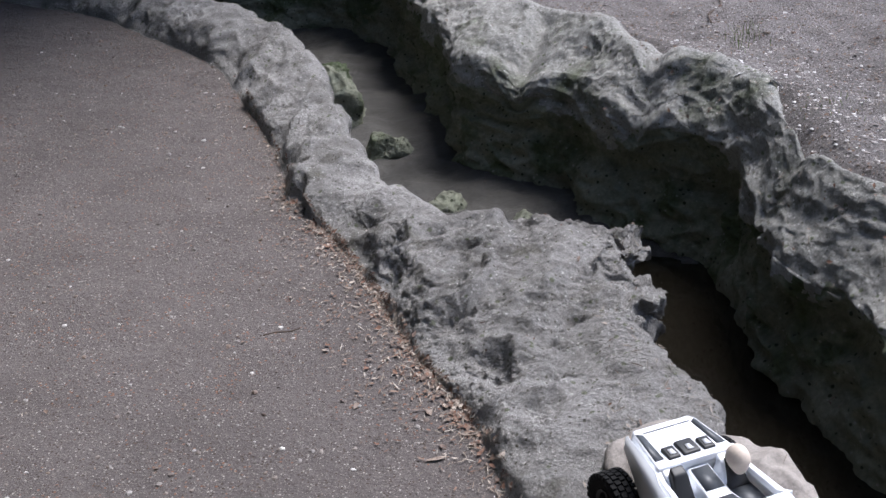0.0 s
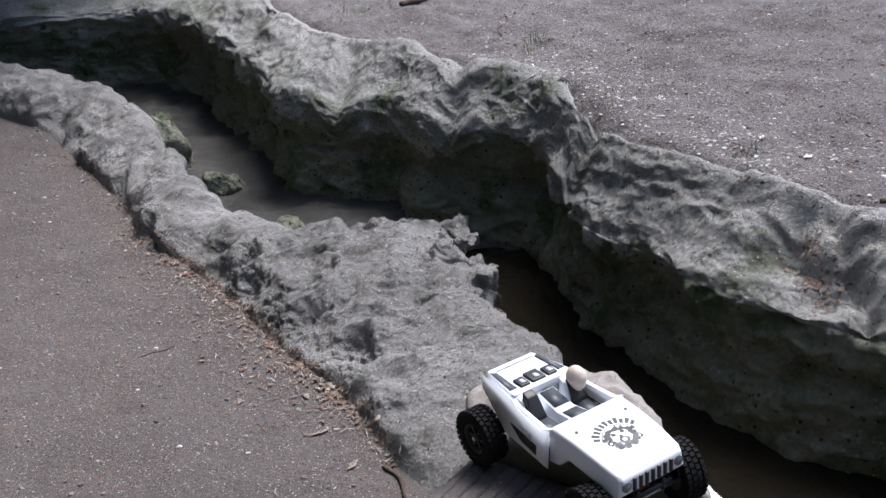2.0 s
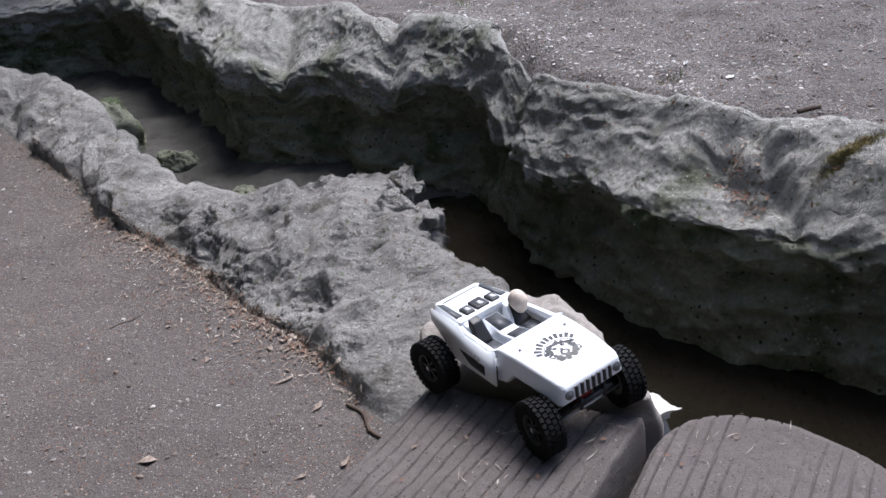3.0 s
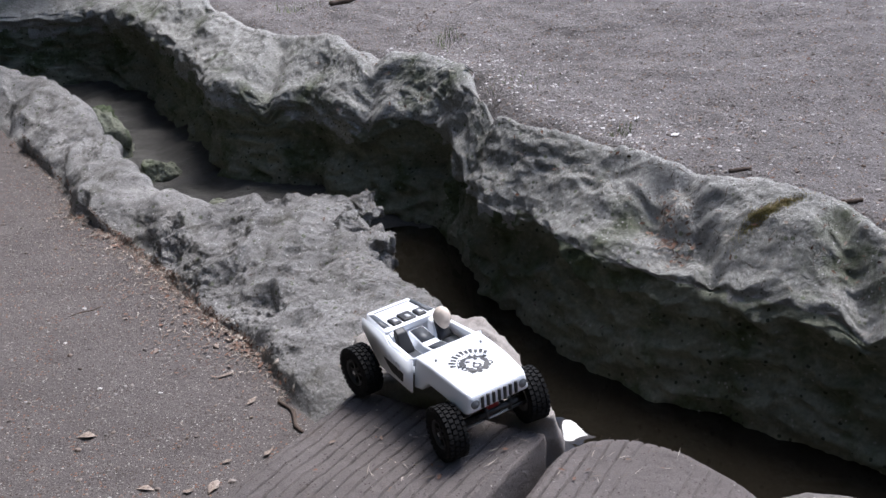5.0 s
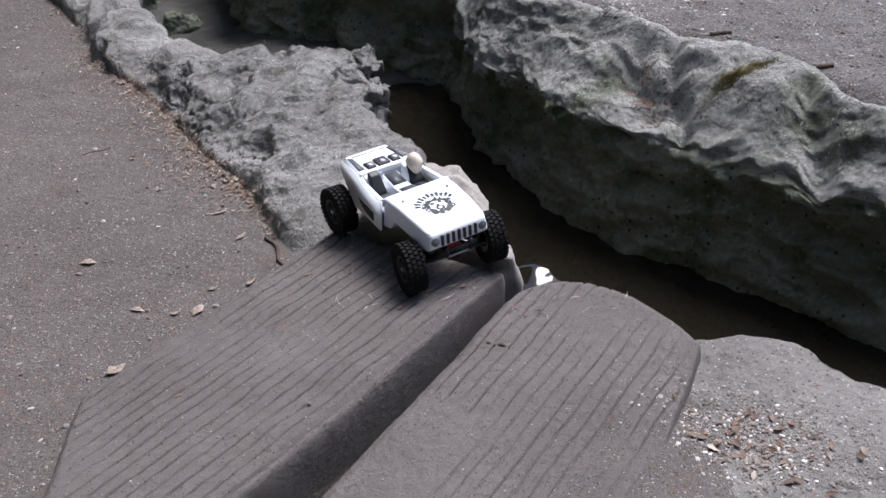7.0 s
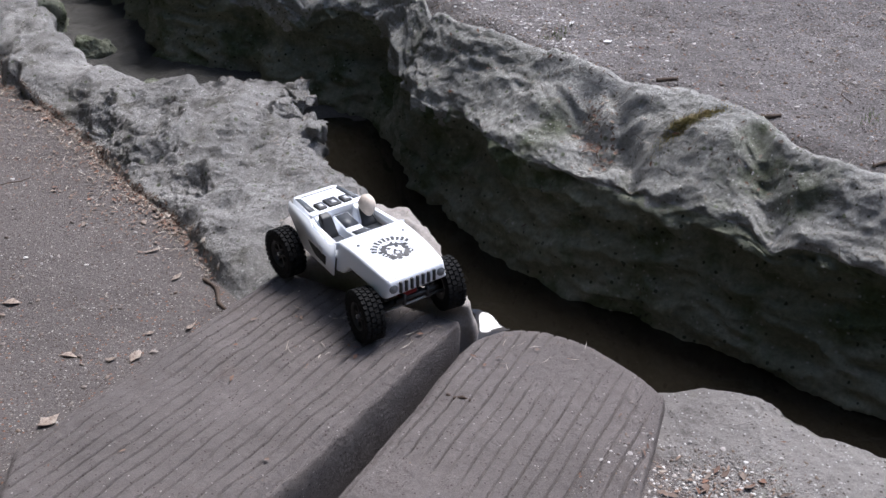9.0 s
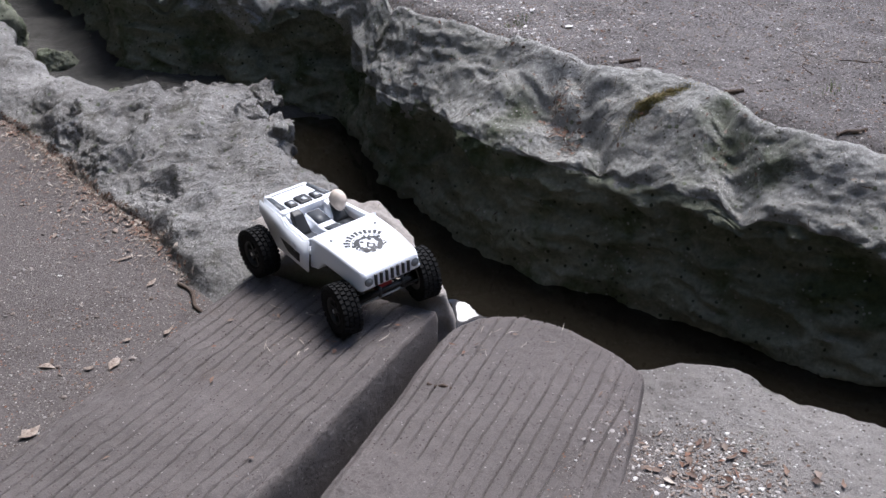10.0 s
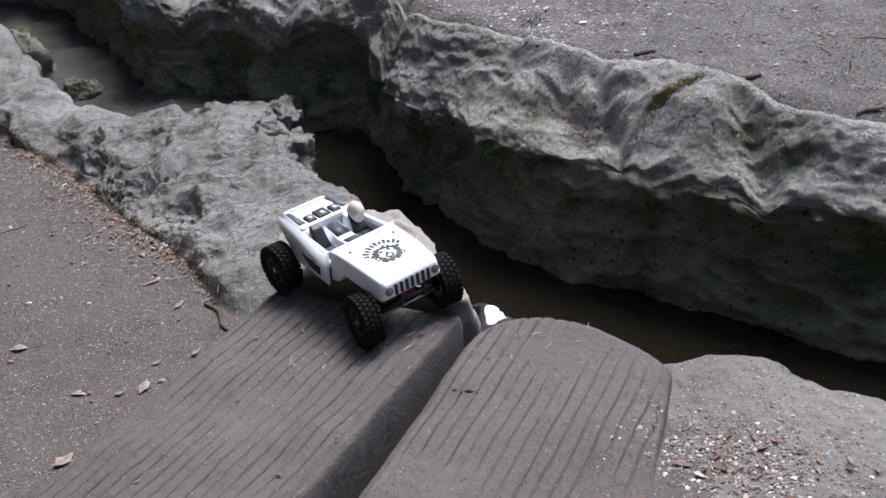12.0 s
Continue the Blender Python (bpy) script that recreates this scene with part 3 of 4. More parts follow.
def slab(corners, thick, bevel=0.0015):
    """A plate of the given thickness under a flat polygon."""
    bm = bmesh.new()
    f = bm.faces.new([bm.verts.new(p) for p in corners])
    bm.normal_update()
    nrm = f.normal.copy()
    if nrm.z < 0 and abs(nrm.z) > 0.3:
        nrm = -nrm
    geo = bmesh.ops.extrude_face_region(bm, geom=[f])
    bmesh.ops.translate(bm, vec=-nrm * thick, verts=[v for v in geo["geom"] if isinstance(v, bmesh.types.BMVert)])
    bmesh.ops.recalc_face_normals(bm, faces=bm.faces)
    if bevel:
        bmesh.ops.bevel(bm, geom=bm.edges[:], offset=bevel, segments=2, affect="EDGES")
    return bm


def rod(p, q, r, seg=12):
    p, q = Vector(p), Vector(q)
    bm = bmesh.new()
    m = Matrix.Translation((p + q) / 2) @ (q - p).to_track_quat("Z", "Y").to_matrix().to_4x4()
    bmesh.ops.create_cone(bm, cap_ends=True, segments=seg, radius1=r, radius2=r, depth=(q - p).length, matrix=m)
    return bm


def turned(profile, seg=40):
    """A form turned about the y axis from (radius, y) points."""
    bm = bmesh.new()
    rings = [[bm.verts.new((r * math.cos(a), y, r * math.sin(a))) for a in (2 * math.pi * k / seg for k in range(seg))] for r, y in profile]
    for r0, r1 in zip(rings[:-1], rings[1:]):
        for k in range(seg):
            bm.faces.new((r0[k], r0[(k + 1) % seg], r1[(k + 1) % seg], r1[k]))
    bmesh.ops.recalc_face_normals(bm, faces=bm.faces)
    return bm


WB, TRACK, TYRE = 0.163, 0.105, 0.056


def make_wheel(parent, x, y, z, steer, flip):
    """A knobbly tyre on a dark dished rim."""
    m = pose(x, y, z, 0, 0, steer)
    R, w = TYRE, 0.021
    bm = turned([(0.030, -w * 0.8), (0.036, -w), (R * 0.86, -w * 1.02), (R * 0.95, -w * 0.86), (R * 0.965, -w * 0.4), (R * 0.965, w * 0.4), (R * 0.95, w * 0.86), (R * 0.86, w * 1.02), (0.036, w), (0.030, w * 0.8)], 44)
    for k in range(30):
        a = 2 * math.pi * k / 30
        for row, (yy, ww) in enumerate(((-w * 0.80, 0.008), (-w * 0.26, 0.009), (w * 0.26, 0.009), (w * 0.80, 0.008))):
            aa = a + (0.10 if row % 2 else 0.0)
            lm = Matrix.Rotation(-aa, 4, "Y") @ Matrix.Translation((R * 0.965, yy, 0)) @ Matrix.Diagonal((0.008, ww, 0.0082, 1))
            bmesh.ops.create_cube(bm, size=1, matrix=lm)
    tyre = part("wheel", bm, RUBBER, parent, "knobbly black rubber tyre on a black rim", False)
    tyre.matrix_local = m
    s = -1 if flip else 1
    bm = turned([(0.001, s * 0.012), (0.008, s * 0.014), (0.010, s * 0.008), (0.022, s * 0.006), (0.026, s * 0.016), (0.031, s * 0.0195), (0.0315, -s * 0.019), (0.02, -s * 0.016)], 32)
    for k in range(6):
        a = 2 * math.pi * k / 6
        bmesh.ops.create_cube(bm, size=1, matrix=Matrix.Rotation(a, 4, "Y") @ Matrix.Translation((0.017, s * 0.010, 0)) @ Matrix.Diagonal((0.018, 0.006, 0.006, 1)))
    part("rim", bm, BLACK, tyre, "black spoked rim", False)
    bm = bmesh.new()
    bmesh.ops.create_cone(bm, cap_ends=True, segments=6, radius1=0.005, radius2=0.005, depth=0.006, matrix=Matrix.Translation((0, s * 0.017, 0)) @ Matrix.Rotation(1.5708, 4, "X"))
    part("wheel_nut", bm, STEEL, tyre, "", False)


def make_car(m):
    car = tagged(new("toy_car"), "white radio-controlled rock-crawler car with black knobbly tyres on the step", "toy car")
    # hood, with the front wheel arches cut up into its sides
    hood = part("hood", prism([(0.028, 0.092, 0.083, 0.092, 0.164), (0.058, 0.091, 0.082, 0.098, 0.163), (0.082, 0.090, 0.081, 0.122, 0.162), (0.135, 0.087, 0.079, 0.114, 0.156), (0.192, 0.082, 0.074, 0.099, 0.145), (0.204, 0.078, 0.068, 0.102, 0.136)], 0.008, 4), WHITE, car, "glossy white hood")
    for k in range(7):
        y = (k - 3) * 0.0142
        part("grille_slot", prism([(0.2005, 0.0032, 0.0032, 0.107, 0.1335), (0.2072, 0.0032, 0.0032, 0.107, 0.1325)], 0.001), BLACK, hood, "dark slot")
        hood.children[-1].location.y = y
    for s in (-1, 1):
        bm = turned([(0.0001, 0.004), (0.006, 0.0035), (0.0075, 0.002), (0.0095, 0.003), (0.0095, -0.004)], 28)
        lamp = part("headlight", bm, LENS, hood, "round grey lamp")
        lamp.matrix_local = pose(0.2035, s * 0.0605, 0.121, 0, 0, -90)
        bm = bmesh.new()
        bmesh.ops.create_cone(bm, cap_ends=True, segments=10, radius1=0.0035, radius2=0.0028, depth=0.004, matrix=Matrix.Translation((0.072, s * 0.058, 0.1645)))
        part("body_screw", bm, STEEL, hood)
    emblem(hood)
    # tub: each side is one panel that narrows and lifts to the tail
    for s in (-1, 1):
        def rail(x, z, inset=0.0):
            return (x, s * (0.088 - inset + min(0.0, x) * 0.120 + 0.20 * (0.160 - z)), z)

        panel = part("door", slab([rail(0.034, 0.160), rail(0.044, 0.090), rail(-0.095, 0.090), rail(-0.196, 0.136), rail(-0.200, 0.160), rail(-0.092, 0.163), rail(-0.070, 0.152), rail(0.010, 0.150)], 0.005, 0.0022), WHITE, car, "white door side")
        plate = part("door_plate", slab([rail(0.004, 0.142, -0.0018), rail(0.006, 0.100, -0.0018), rail(-0.088, 0.102, -0.0018), rail(-0.088, 0.143, -0.0018)], 0.001, 0), INK, panel, "black decal plate with pale marks")
        for k in range(6):
            x0 = -0.012 - k * 0.0122
            part("decal_mark", slab([rail(x0, 0.139 - 0.002 * (k % 2), -0.0028), rail(x0, 0.118 + 0.003 * (k % 3), -0.0028), rail(x0 - 0.008, 0.119 + 0.002 * (k % 2), -0.0028), rail(x0 - 0.007, 0.140, -0.0028)], 0.0006, 0), WHITE, plate)
        sill = part("cockpit_sill", prism([(-0.098, 0.0055, 0.0045, 0.146, 0.164), (-0.070, 0.0055, 0.0045, 0.142, 0.154), (0.012, 0.0060, 0.0050, 0.140, 0.152), (0.034, 0.0065, 0.0055, 0.145, 0.163)], 0.002), WHITE, car, "white cockpit edge")
        sill.matrix_local = pose(0, s * 0.0805, 0, 0, 0, s * 5.0)
        part("side_window", slab([(-0.112, s * 0.067, 0.1662), (-0.112, s * 0.050, 0.1662), (-0.182, s * 0.046, 0.1654), (-0.190, s * 0.057, 0.1652)], 0.002, 0), GREY, car, "dark grey window panel")
        for x, z, st in ((WB, TYRE, -9), (-WB, TYRE, 0)):
            make_wheel(car, x, s * TRACK, z, st, s < 0)
    part("tub_floor", slab([(0.036, -0.082, 0.124), (0.036, 0.082, 0.124), (-0.100, 0.072, 0.124), (-0.100, -0.072, 0.124)], 0.010), WHITE, car)
    part("rear_deck", prism([(-0.203, 0.058, 0.054, 0.140, 0.1635), (-0.190, 0.062, 0.059, 0.136, 0.1650), (-0.150, 0.068, 0.065, 0.128, 0.1655), (-0.096, 0.076, 0.073, 0.124, 0.1660)], 0.004, 3), WHITE, car, "white rear deck")
    part("deck_crease", prism([(-0.1865, 0.045, 0.045, 0.164, 0.1664), (-0.1845, 0.045, 0.045, 0.164, 0.1664)], 0.0005), GREY, car)
    part("rear_bar", prism([(-0.100, 0.077, 0.073, 0.155, 0.1690), (-0.091, 0.077, 0.073, 0.155, 0.1685)], 0.002), WHITE, car, "white bar behind the seats")
    for k, y in enumerate((-0.033, 0.0, 0.033)):
        deep = 0.032 if k == 1 else 0.026
        box = part("deck_box", prism([(-0.108 - deep, 0.0165 if k == 1 else 0.0115, 0.0155 if k == 1 else 0.0105, 0.164, 0.1715), (-0.106, 0.0165 if k == 1 else 0.0115, 0.0155 if k == 1 else 0.0105, 0.164, 0.1705)], 0.002), BLACK, car, "small black box with a pale mark")
        box.location.y = y
        part("box_mark", slab([(-0.112, -0.006, 0.1722), (-0.112, 0.006, 0.1722), (-0.125, 0.004, 0.1725), (-0.125, -0.004, 0.1725)], 0.0008, 0), plain("pale_mark", (0.5, 0.5, 0.52), 0.5), box)
    # cockpit: a white tub with dark pads
    part("dash", prism([(0.022, 0.082, 0.080, 0.122, 0.150), (0.036, 0.084, 0.082, 0.122, 0.163)], 0.003), WHITE, car)
    part("console", prism([(-0.092, 0.026, 0.020, 0.122, 0.152), (-0.03, 0.026, 0.021, 0.122, 0.140), (0.026, 0.028, 0.024, 0.122, 0.148)], 0.004, 3), WHITE, car, "white centre console")
    part("console_panel", slab([(0.020, -0.019, 0.1490), (0.020, 0.019, 0.1490), (-0.020, 0.017, 0.1426), (-0.020, -0.017, 0.1426)], 0.004, 0), GREY, car, "dark grey panel")
    part("console_panel", slab([(-0.040, -0.017, 0.1440), (-0.040, 0.017, 0.1440), (-0.086, 0.016, 0.1530), (-0.086, -0.016, 0.1530)], 0.004, 0), GREY, car, "dark grey panel")
    for s in (-1, 1):
        part("foot_well", slab([(0.000, s * 0.030, 0.1270), (0.000, s * 0.072, 0.1270), (-0.050, s * 0.072, 0.1270), (-0.050, s * 0.030, 0.1270)], 0.003, 0), GREY, car, "dark foot well")
        shell = part("seat", prism([(-0.090, 0.024, 0.018, 0.122, 0.166), (-0.074, 0.025, 0.019, 0.122, 0.160), (-0.056, 0.024, 0.023, 0.122, 0.134)], 0.004, 3), WHITE, car, "white seat shell with a dark pad")
        shell.location.y = s * 0.051
        part("seat_pad", prism([(-0.080, 0.017, 0.012, 0.126, 0.176 if s < 0 else 0.164), (-0.064, 0.018, 0.013, 0.126, 0.170 if s < 0 else 0.156), (-0.044, 0.019, 0.018, 0.124, 0.132)], 0.004, 3), BLACK, shell, "black pad")
    # driver figure: a plain bone-coloured head
    bm = bmesh.new()
    bmesh.ops.create_uvsphere(bm, u_segments=32, v_segments=24, radius=0.0205)
    for v in bm.verts:
        low = max(0.0, -v.co.z / 0.0205)
        v.co.x = v.co.x * (1.12 - 0.35 * low) + 0.006 * low
        v.co.y *= 0.92 - 0.32 * low
        v.co.z *= 1.22
        for ey in (-0.0075, 0.0075):
            d = math.hypot(v.co.y - ey, v.co.z + 0.004)
            if v.co.x > 0 and d < 0.006:
                v.co.x -= 0.005 * (1 - d / 0.006)
    bmesh.ops.translate(bm, vec=(-0.058, 0.051, 0.172), verts=bm.verts)
    part("doll_head", bm, BONE, car, "plain bone-coloured doll head")
    # running gear
    for x in (-WB, WB):
        axle = part("axle", rod((x, -0.082, TYRE), (x, 0.082, TYRE), 0.0085, 16), BLACK, car, "black axle tube")
        bm = bmesh.new()
        bmesh.ops.create_uvsphere(bm, u_segments=16, v_segments=10, radius=0.018, matrix=Matrix.Translation((x, 0.012, TYRE)))
        part("differential", bm, BLACK, axle)
        for s in (-1, 1):
            t = -0.06 if x > 0 else 0.06
            part("shock", rod((x - 0.01 * (1 if x > 0 else -1), s * 0.052, TYRE + 0.01), (x + t * 0.7, s * 0.045, 0.125), 0.0065), BLACK, car, "black shock absorber")
            part("spring", rod((x - 0.004, s * 0.053, TYRE + 0.012), (x + t * 0.4, s * 0.049, 0.118), 0.0088), GREY, car)
            part("link_rod", rod((x, s * 0.040, TYRE - 0.006), (x * 0.25, s * 0.022, 0.085), 0.0035), STEEL, car, "steel link rod")
    part("steering_rod", rod((WB + 0.022, -0.082, TYRE + 0.004), (WB + 0.022, 0.082, TYRE + 0.004), 0.003), STEEL, car, "steel steering rod")
    part("servo", prism([(WB - 0.012, 0.020, 0.020, 0.066, 0.086), (WB + 0.012, 0.020, 0.020, 0.066, 0.086)], 0.002), RED, car, "red servo box")
    part("chassis", prism([(-0.19, 0.022, 0.022, 0.075, 0.110), (-0.05, 0.032, 0.028, 0.055, 0.10), (0.06, 0.032, 0.028, 0.055, 0.10), (0.17, 0.020, 0.020, 0.075, 0.10)], 0.003), BLACK, car, "black chassis frame")
    bar = part("bumper", rod((0.196, -0.05, 0.082), (0.196, 0.05, 0.082), 0.005), BLACK, car, "black front bumper bar")
    for s in (-1, 1):
        part("bumper_mount", rod((0.15, s * 0.022, 0.082), (0.196, s * 0.022, 0.082), 0.004), BLACK, bar)
        part("bumper_post", rod((0.198, s * 0.030, 0.070), (0.198, s * 0.030, 0.094), 0.004), BLACK, bar)
    car.matrix_world = m
    return car


def emblem(hood):
    """Black decal on the hood: a bowed band, a ragged ring and broken marks."""
    def top(x, y):
        return (x, y, 0.1638 - 0.043 * max(0.0, x - 0.028) - 0.058 * max(0.0, x - 0.075) - 0.092 * max(0.0, x - 0.135) + 0.0012)

    def blob(x, y, r, n, seed, squash=1.0, hole=0.0):
        rnd = random.Random(seed)
        bm = bmesh.new()
        outer, inner = [], []
        for k in range(n):
            a = 2 * math.pi * k / n
            q = r * rnd.uniform(0.78, 1.15)
            outer.append(bm.verts.new(top(x + q * math.cos(a) * squash, y + q * math.sin(a))))
            if hole:
                h = r * hole * rnd.uniform(0.85, 1.1)
                inner.append(bm.verts.new(top(x + h * math.cos(a) * squash, y + h * math.sin(a))))
        if hole:
            for k in range(n):
                bm.faces.new((outer[k], outer[(k + 1) % n], inner[(k + 1) % n], inner[k]))
        else:
            bm.faces.new(outer)
        bmesh.ops.recalc_face_normals(bm, faces=bm.faces)
        return bm

    def band(x, y, r0, r1, a0, a1):
        bm = bmesh.new()
        ks = [a0 + (a1 - a0) * k / 10 for k in range(11)]
        o = [bm.verts.new(top(x - r1 * math.cos(a), y + r1 * math.sin(a))) for a in ks]
        i = [bm.verts.new(top(x - r0 * math.cos(a), y + r0 * math.sin(a))) for a in ks]
        for k in range(10):
            bm.faces.new((o[k], o[k + 1], i[k + 1], i[k]))
        return bm

    d = part("hood_decal", blob(0.126, 0, 0.031, 44, 3, 0.9, 0.66), INK, hood, "black hood emblem of plain shapes", False)
    for k in range(11):
        a = -1.15 + k * 0.21
        part("decal_shape", band(0.133, 0, 0.043, 0.0555 + 0.003 * (k % 2), a, a + 0.145), INK, d, "", False)
    part("decal_shape", band(0.133, 0, 0.0385, 0.0402, -1.3, 1.25), INK, d, "", False)
    for k, (x, y, r) in enumerate(((0.115, -0.010, 0.005), (0.115, 0.010, 0.005), (0.124, 0.0, 0.004), (0.134, 0.0, 0.011), (0.131, -0.028, 0.008), (0.140, 0.027, 0.009), (0.150, 0.012, 0.007), (0.152, -0.006, 0.006), (0.118, 0.031, 0.006), (0.146, -0.020, 0.007), (0.119, -0.032, 0.006))):
        part("decal_shape", blob(x, y, r, 13, 20 + k, 0.8, 0.5 if k in (3, 4, 5) else 0.0), INK, d, "", False)


make_car(pose(0.285, 1.488, 0.062, 0, 1.5, -62))


# ---------------------------------------------------------------- litter, stones and small things
from mathutils.bvhtree import BVHTree

TREES = []
for ob in list(scene.objects):
    if ob.type == "MESH" and ob.parent is None:
        me = ob.data
        TREES.append(BVHTree.FromPolygons([v.co for v in me.vertices], [p.vertices for p in me.polygons]))


def drop(x, y):
    """Height and normal of the highest surface at a place."""
    best = (-9.0, Vector((0, 0, 1)))
    for t in TREES:
        loc, nor, i, d = t.ray_cast(Vector((x, y, 3)), Vector((0, 0, -1)))
        if loc and loc.z > best[0]:
            best = (loc.z, nor if nor.z > 0 else -nor)
    return best


def on_soil(x, y, z):
    loc = TREES[0].ray_cast(Vector((x, y, 3)), Vector((0, 0, -1)))[0]
    return loc is not None and z < loc.z + 0.003


bm = bmesh.new()
bmesh.ops.create_icosphere(bm, subdivisions=1, radius=1)
ICO_V = np.array([v.co[:] for v in bm.verts])
bm.verts.index_update()
ICO_F = np.array([[v.index for v in f.verts] for f in bm.faces])
bm.free()


def scatter_stones(name, place, count, small, large, material, label, seed, flat=0.6, soil=True):
    rnd = np.random.RandomState(seed)
    V, F = [], []
    n = 0
    while n < count:
        x, y = place(rnd)
        z, nor = drop(x, y)
        if z < -0.2 or nor.z < 0.6 or (soil and not on_soil(x, y, z)):
            count -= 1
            continue
        r = small + (large - small) * rnd.rand() ** 3
        q = Euler(rnd.uniform(0, 6.28, 3)).to_matrix()
        v = ICO_V * (1 + 0.25 * rnd.uniform(-1, 1, (len(ICO_V), 1))) * r * rnd.uniform(0.6, 1.2, 3)
        v = v @ np.array(q).T
        v[:, 2] *= flat
        V.append(v + np.array([x, y, z + r * 0.15]))
        F.append(ICO_F + n * len(ICO_V))
        n += 1
    me = bpy.data.meshes.new(name)
    me.from_pydata(np.concatenate(V).tolist(), [], np.concatenate(F).tolist())
    return tagged(finish(new(name, me), material, False), label, "stones", kind="stuff")


def leaf_points(rnd, length, wide):
    """A curled little leaf, 5 x 3 points."""
    u, w = np.meshgrid(np.linspace(0, 1, 6), (-1, 0, 1), indexing="ij")
    prof = np.sin(np.pi * np.clip(u, 0.02, 0.99) ** rnd.uniform(0.6, 1.5)) ** 1.4 * (1 + rnd.uniform(-0.35, 0.35, u.shape))
    curl, roll = rnd.uniform(-0.25, 0.35), rnd.uniform(0.1, 0.5)
    return np.stack([(u - 0.5) * length, w * prof * wide * 0.5, length * (curl * (u - 0.5) ** 2 * 1.5) + roll * wide * 0.5 * np.abs(w) * prof + 0.003], -1)


def scatter_leaves(name, place, count, length, material, label, seed, slim=(0.12, 0.55)):
    rnd = np.random.RandomState(seed)
    V, F = [], []
    base = np.arange(18).reshape(6, 3)
    quads = np.stack([base[:-1, :-1], base[:-1, 1:], base[1:, 1:], base[1:, :-1]], -1).reshape(-1, 4)
    n = 0
    for _ in range(count):
        x, y = place(rnd)
        z, nor = drop(x, y)
        if z < -0.2 or nor.z < 0.35:
            continue
        L = length * rnd.uniform(0.4, 1.3)
        p = leaf_points(rnd, L, L * rnd.uniform(*slim)).reshape(-1, 3)
        turn = Vector((0, 0, 1)).rotation_difference(nor).to_matrix() @ Euler((rnd.uniform(-0.3, 0.3), rnd.uniform(-0.3, 0.3), rnd.uniform(0, 6.28))).to_matrix()
        V.append(p @ np.array(turn).T + np.array([x, y, z + 0.002]))
        F.append(quads + n * 18)
        n += 1
    me = bpy.data.meshes.new(name)
    me.from_pydata(np.concatenate(V).tolist(), [], np.concatenate(F).tolist())
    return tagged(finish(new(name, me), material), label, "leaf litter", kind="stuff")


def island(name, cols, rough=0.8):
    """A colour picked for each loose piece."""
    m = bpy.data.materials.new(name)
    m.use_nodes = True
    n, l = m.node_tree.nodes, m.node_tree.links
    g, r = n.new("ShaderNodeNewGeometry"), n.new("ShaderNodeValToRGB")
    r.color_ramp.elements[0].color, r.color_ramp.elements[1].color = (*cols[0], 1), (*cols[-1], 1)
    for k, c in enumerate(cols[1:-1]):
        e = r.color_ramp.elements.new((k + 1) / (len(cols) - 1))
        e.color = (*c, 1)
    l.new(g.outputs["Random Per Island"], r.inputs["Fac"])
    l.new(r.outputs["Color"], n["Principled BSDF"].inputs["Base Color"])
    n["Principled BSDF"].inputs["Roughness"].default_value = rough
    return m


GRIT = island("grit", [(0.13, 0.11, 0.10), (0.16, 0.115, 0.09), (0.20, 0.18, 0.165), (0.17, 0.12, 0.09), (0.30, 0.28, 0.26), (0.15, 0.13, 0.12), (0.55, 0.52, 0.49)])
CHIPS = island("pale_chips", [(0.20, 0.18, 0.17), (0.36, 0.33, 0.31), (0.66, 0.64, 0.62), (0.24, 0.20, 0.17)])
LITTER = island("leaf_litter", [(0.11, 0.062, 0.044), (0.18, 0.092, 0.058), (0.20, 0.14, 0.105), (0.10, 0.065, 0.05), (0.17, 0.125, 0.10), (0.42, 0.36, 0.30)])
STRAW = island("straw", [(0.10, 0.08, 0.065), (0.24, 0.20, 0.16), (0.40, 0.36, 0.31), (0.14, 0.09, 0.06)])
DRY = mat("dry_leaf", (0.13, 0.085, 0.06), (0.48, 0.41, 0.35), 260, 0.8, 0.3, 200)
TWIG = mat("dead_twig", (0.07, 0.05, 0.04), (0.14, 0.105, 0.08), 60, 0.9, 0.4, 300)
MOSS = mat("moss", (0.30, 0.20, 0.11), (0.38, 0.37, 0.15), 40, 0.95, 0.8, 300)
GRASS = mat("grass_blades", (0.10, 0.13, 0.05), (0.20, 0.24, 0.10), 40, 0.7, 0.0, 100)
PAPER = plain("pale_paper", (0.62, 0.60, 0.60), 0.8)

FOOT = np.array([(bx, by) for bx, by, ex, ey, h, r in PARAPET])


def on_path(rnd):
    return rnd.uniform(-2.2, 0.2), 0.5 + 5.0 * rnd.rand() ** 1.3


def along_foot(rnd):
    k = rnd.uniform(1.0, 18.0)
    i = int(k)
    p = FOOT[i] * (1 - k + i) + FOOT[i + 1] * (k - i)
    o = abs(rnd.normal(0, rnd.choice([0.018, 0.03, 0.09])))
    return p[0] - 0.86 * o + 0.02, p[1] - 0.5 * o


def on_bank(rnd):
    return rnd.uniform(0.1, 2.6), rnd.uniform(1.2, 5.2)


def gravel_patch(rnd):
    a, b = rnd.normal(0, 0.10), rnd.normal(0, 0.065)
    return 0.89 + 0.8 * a + 0.5 * b, 0.79 - 0.55 * a + 0.8 * b


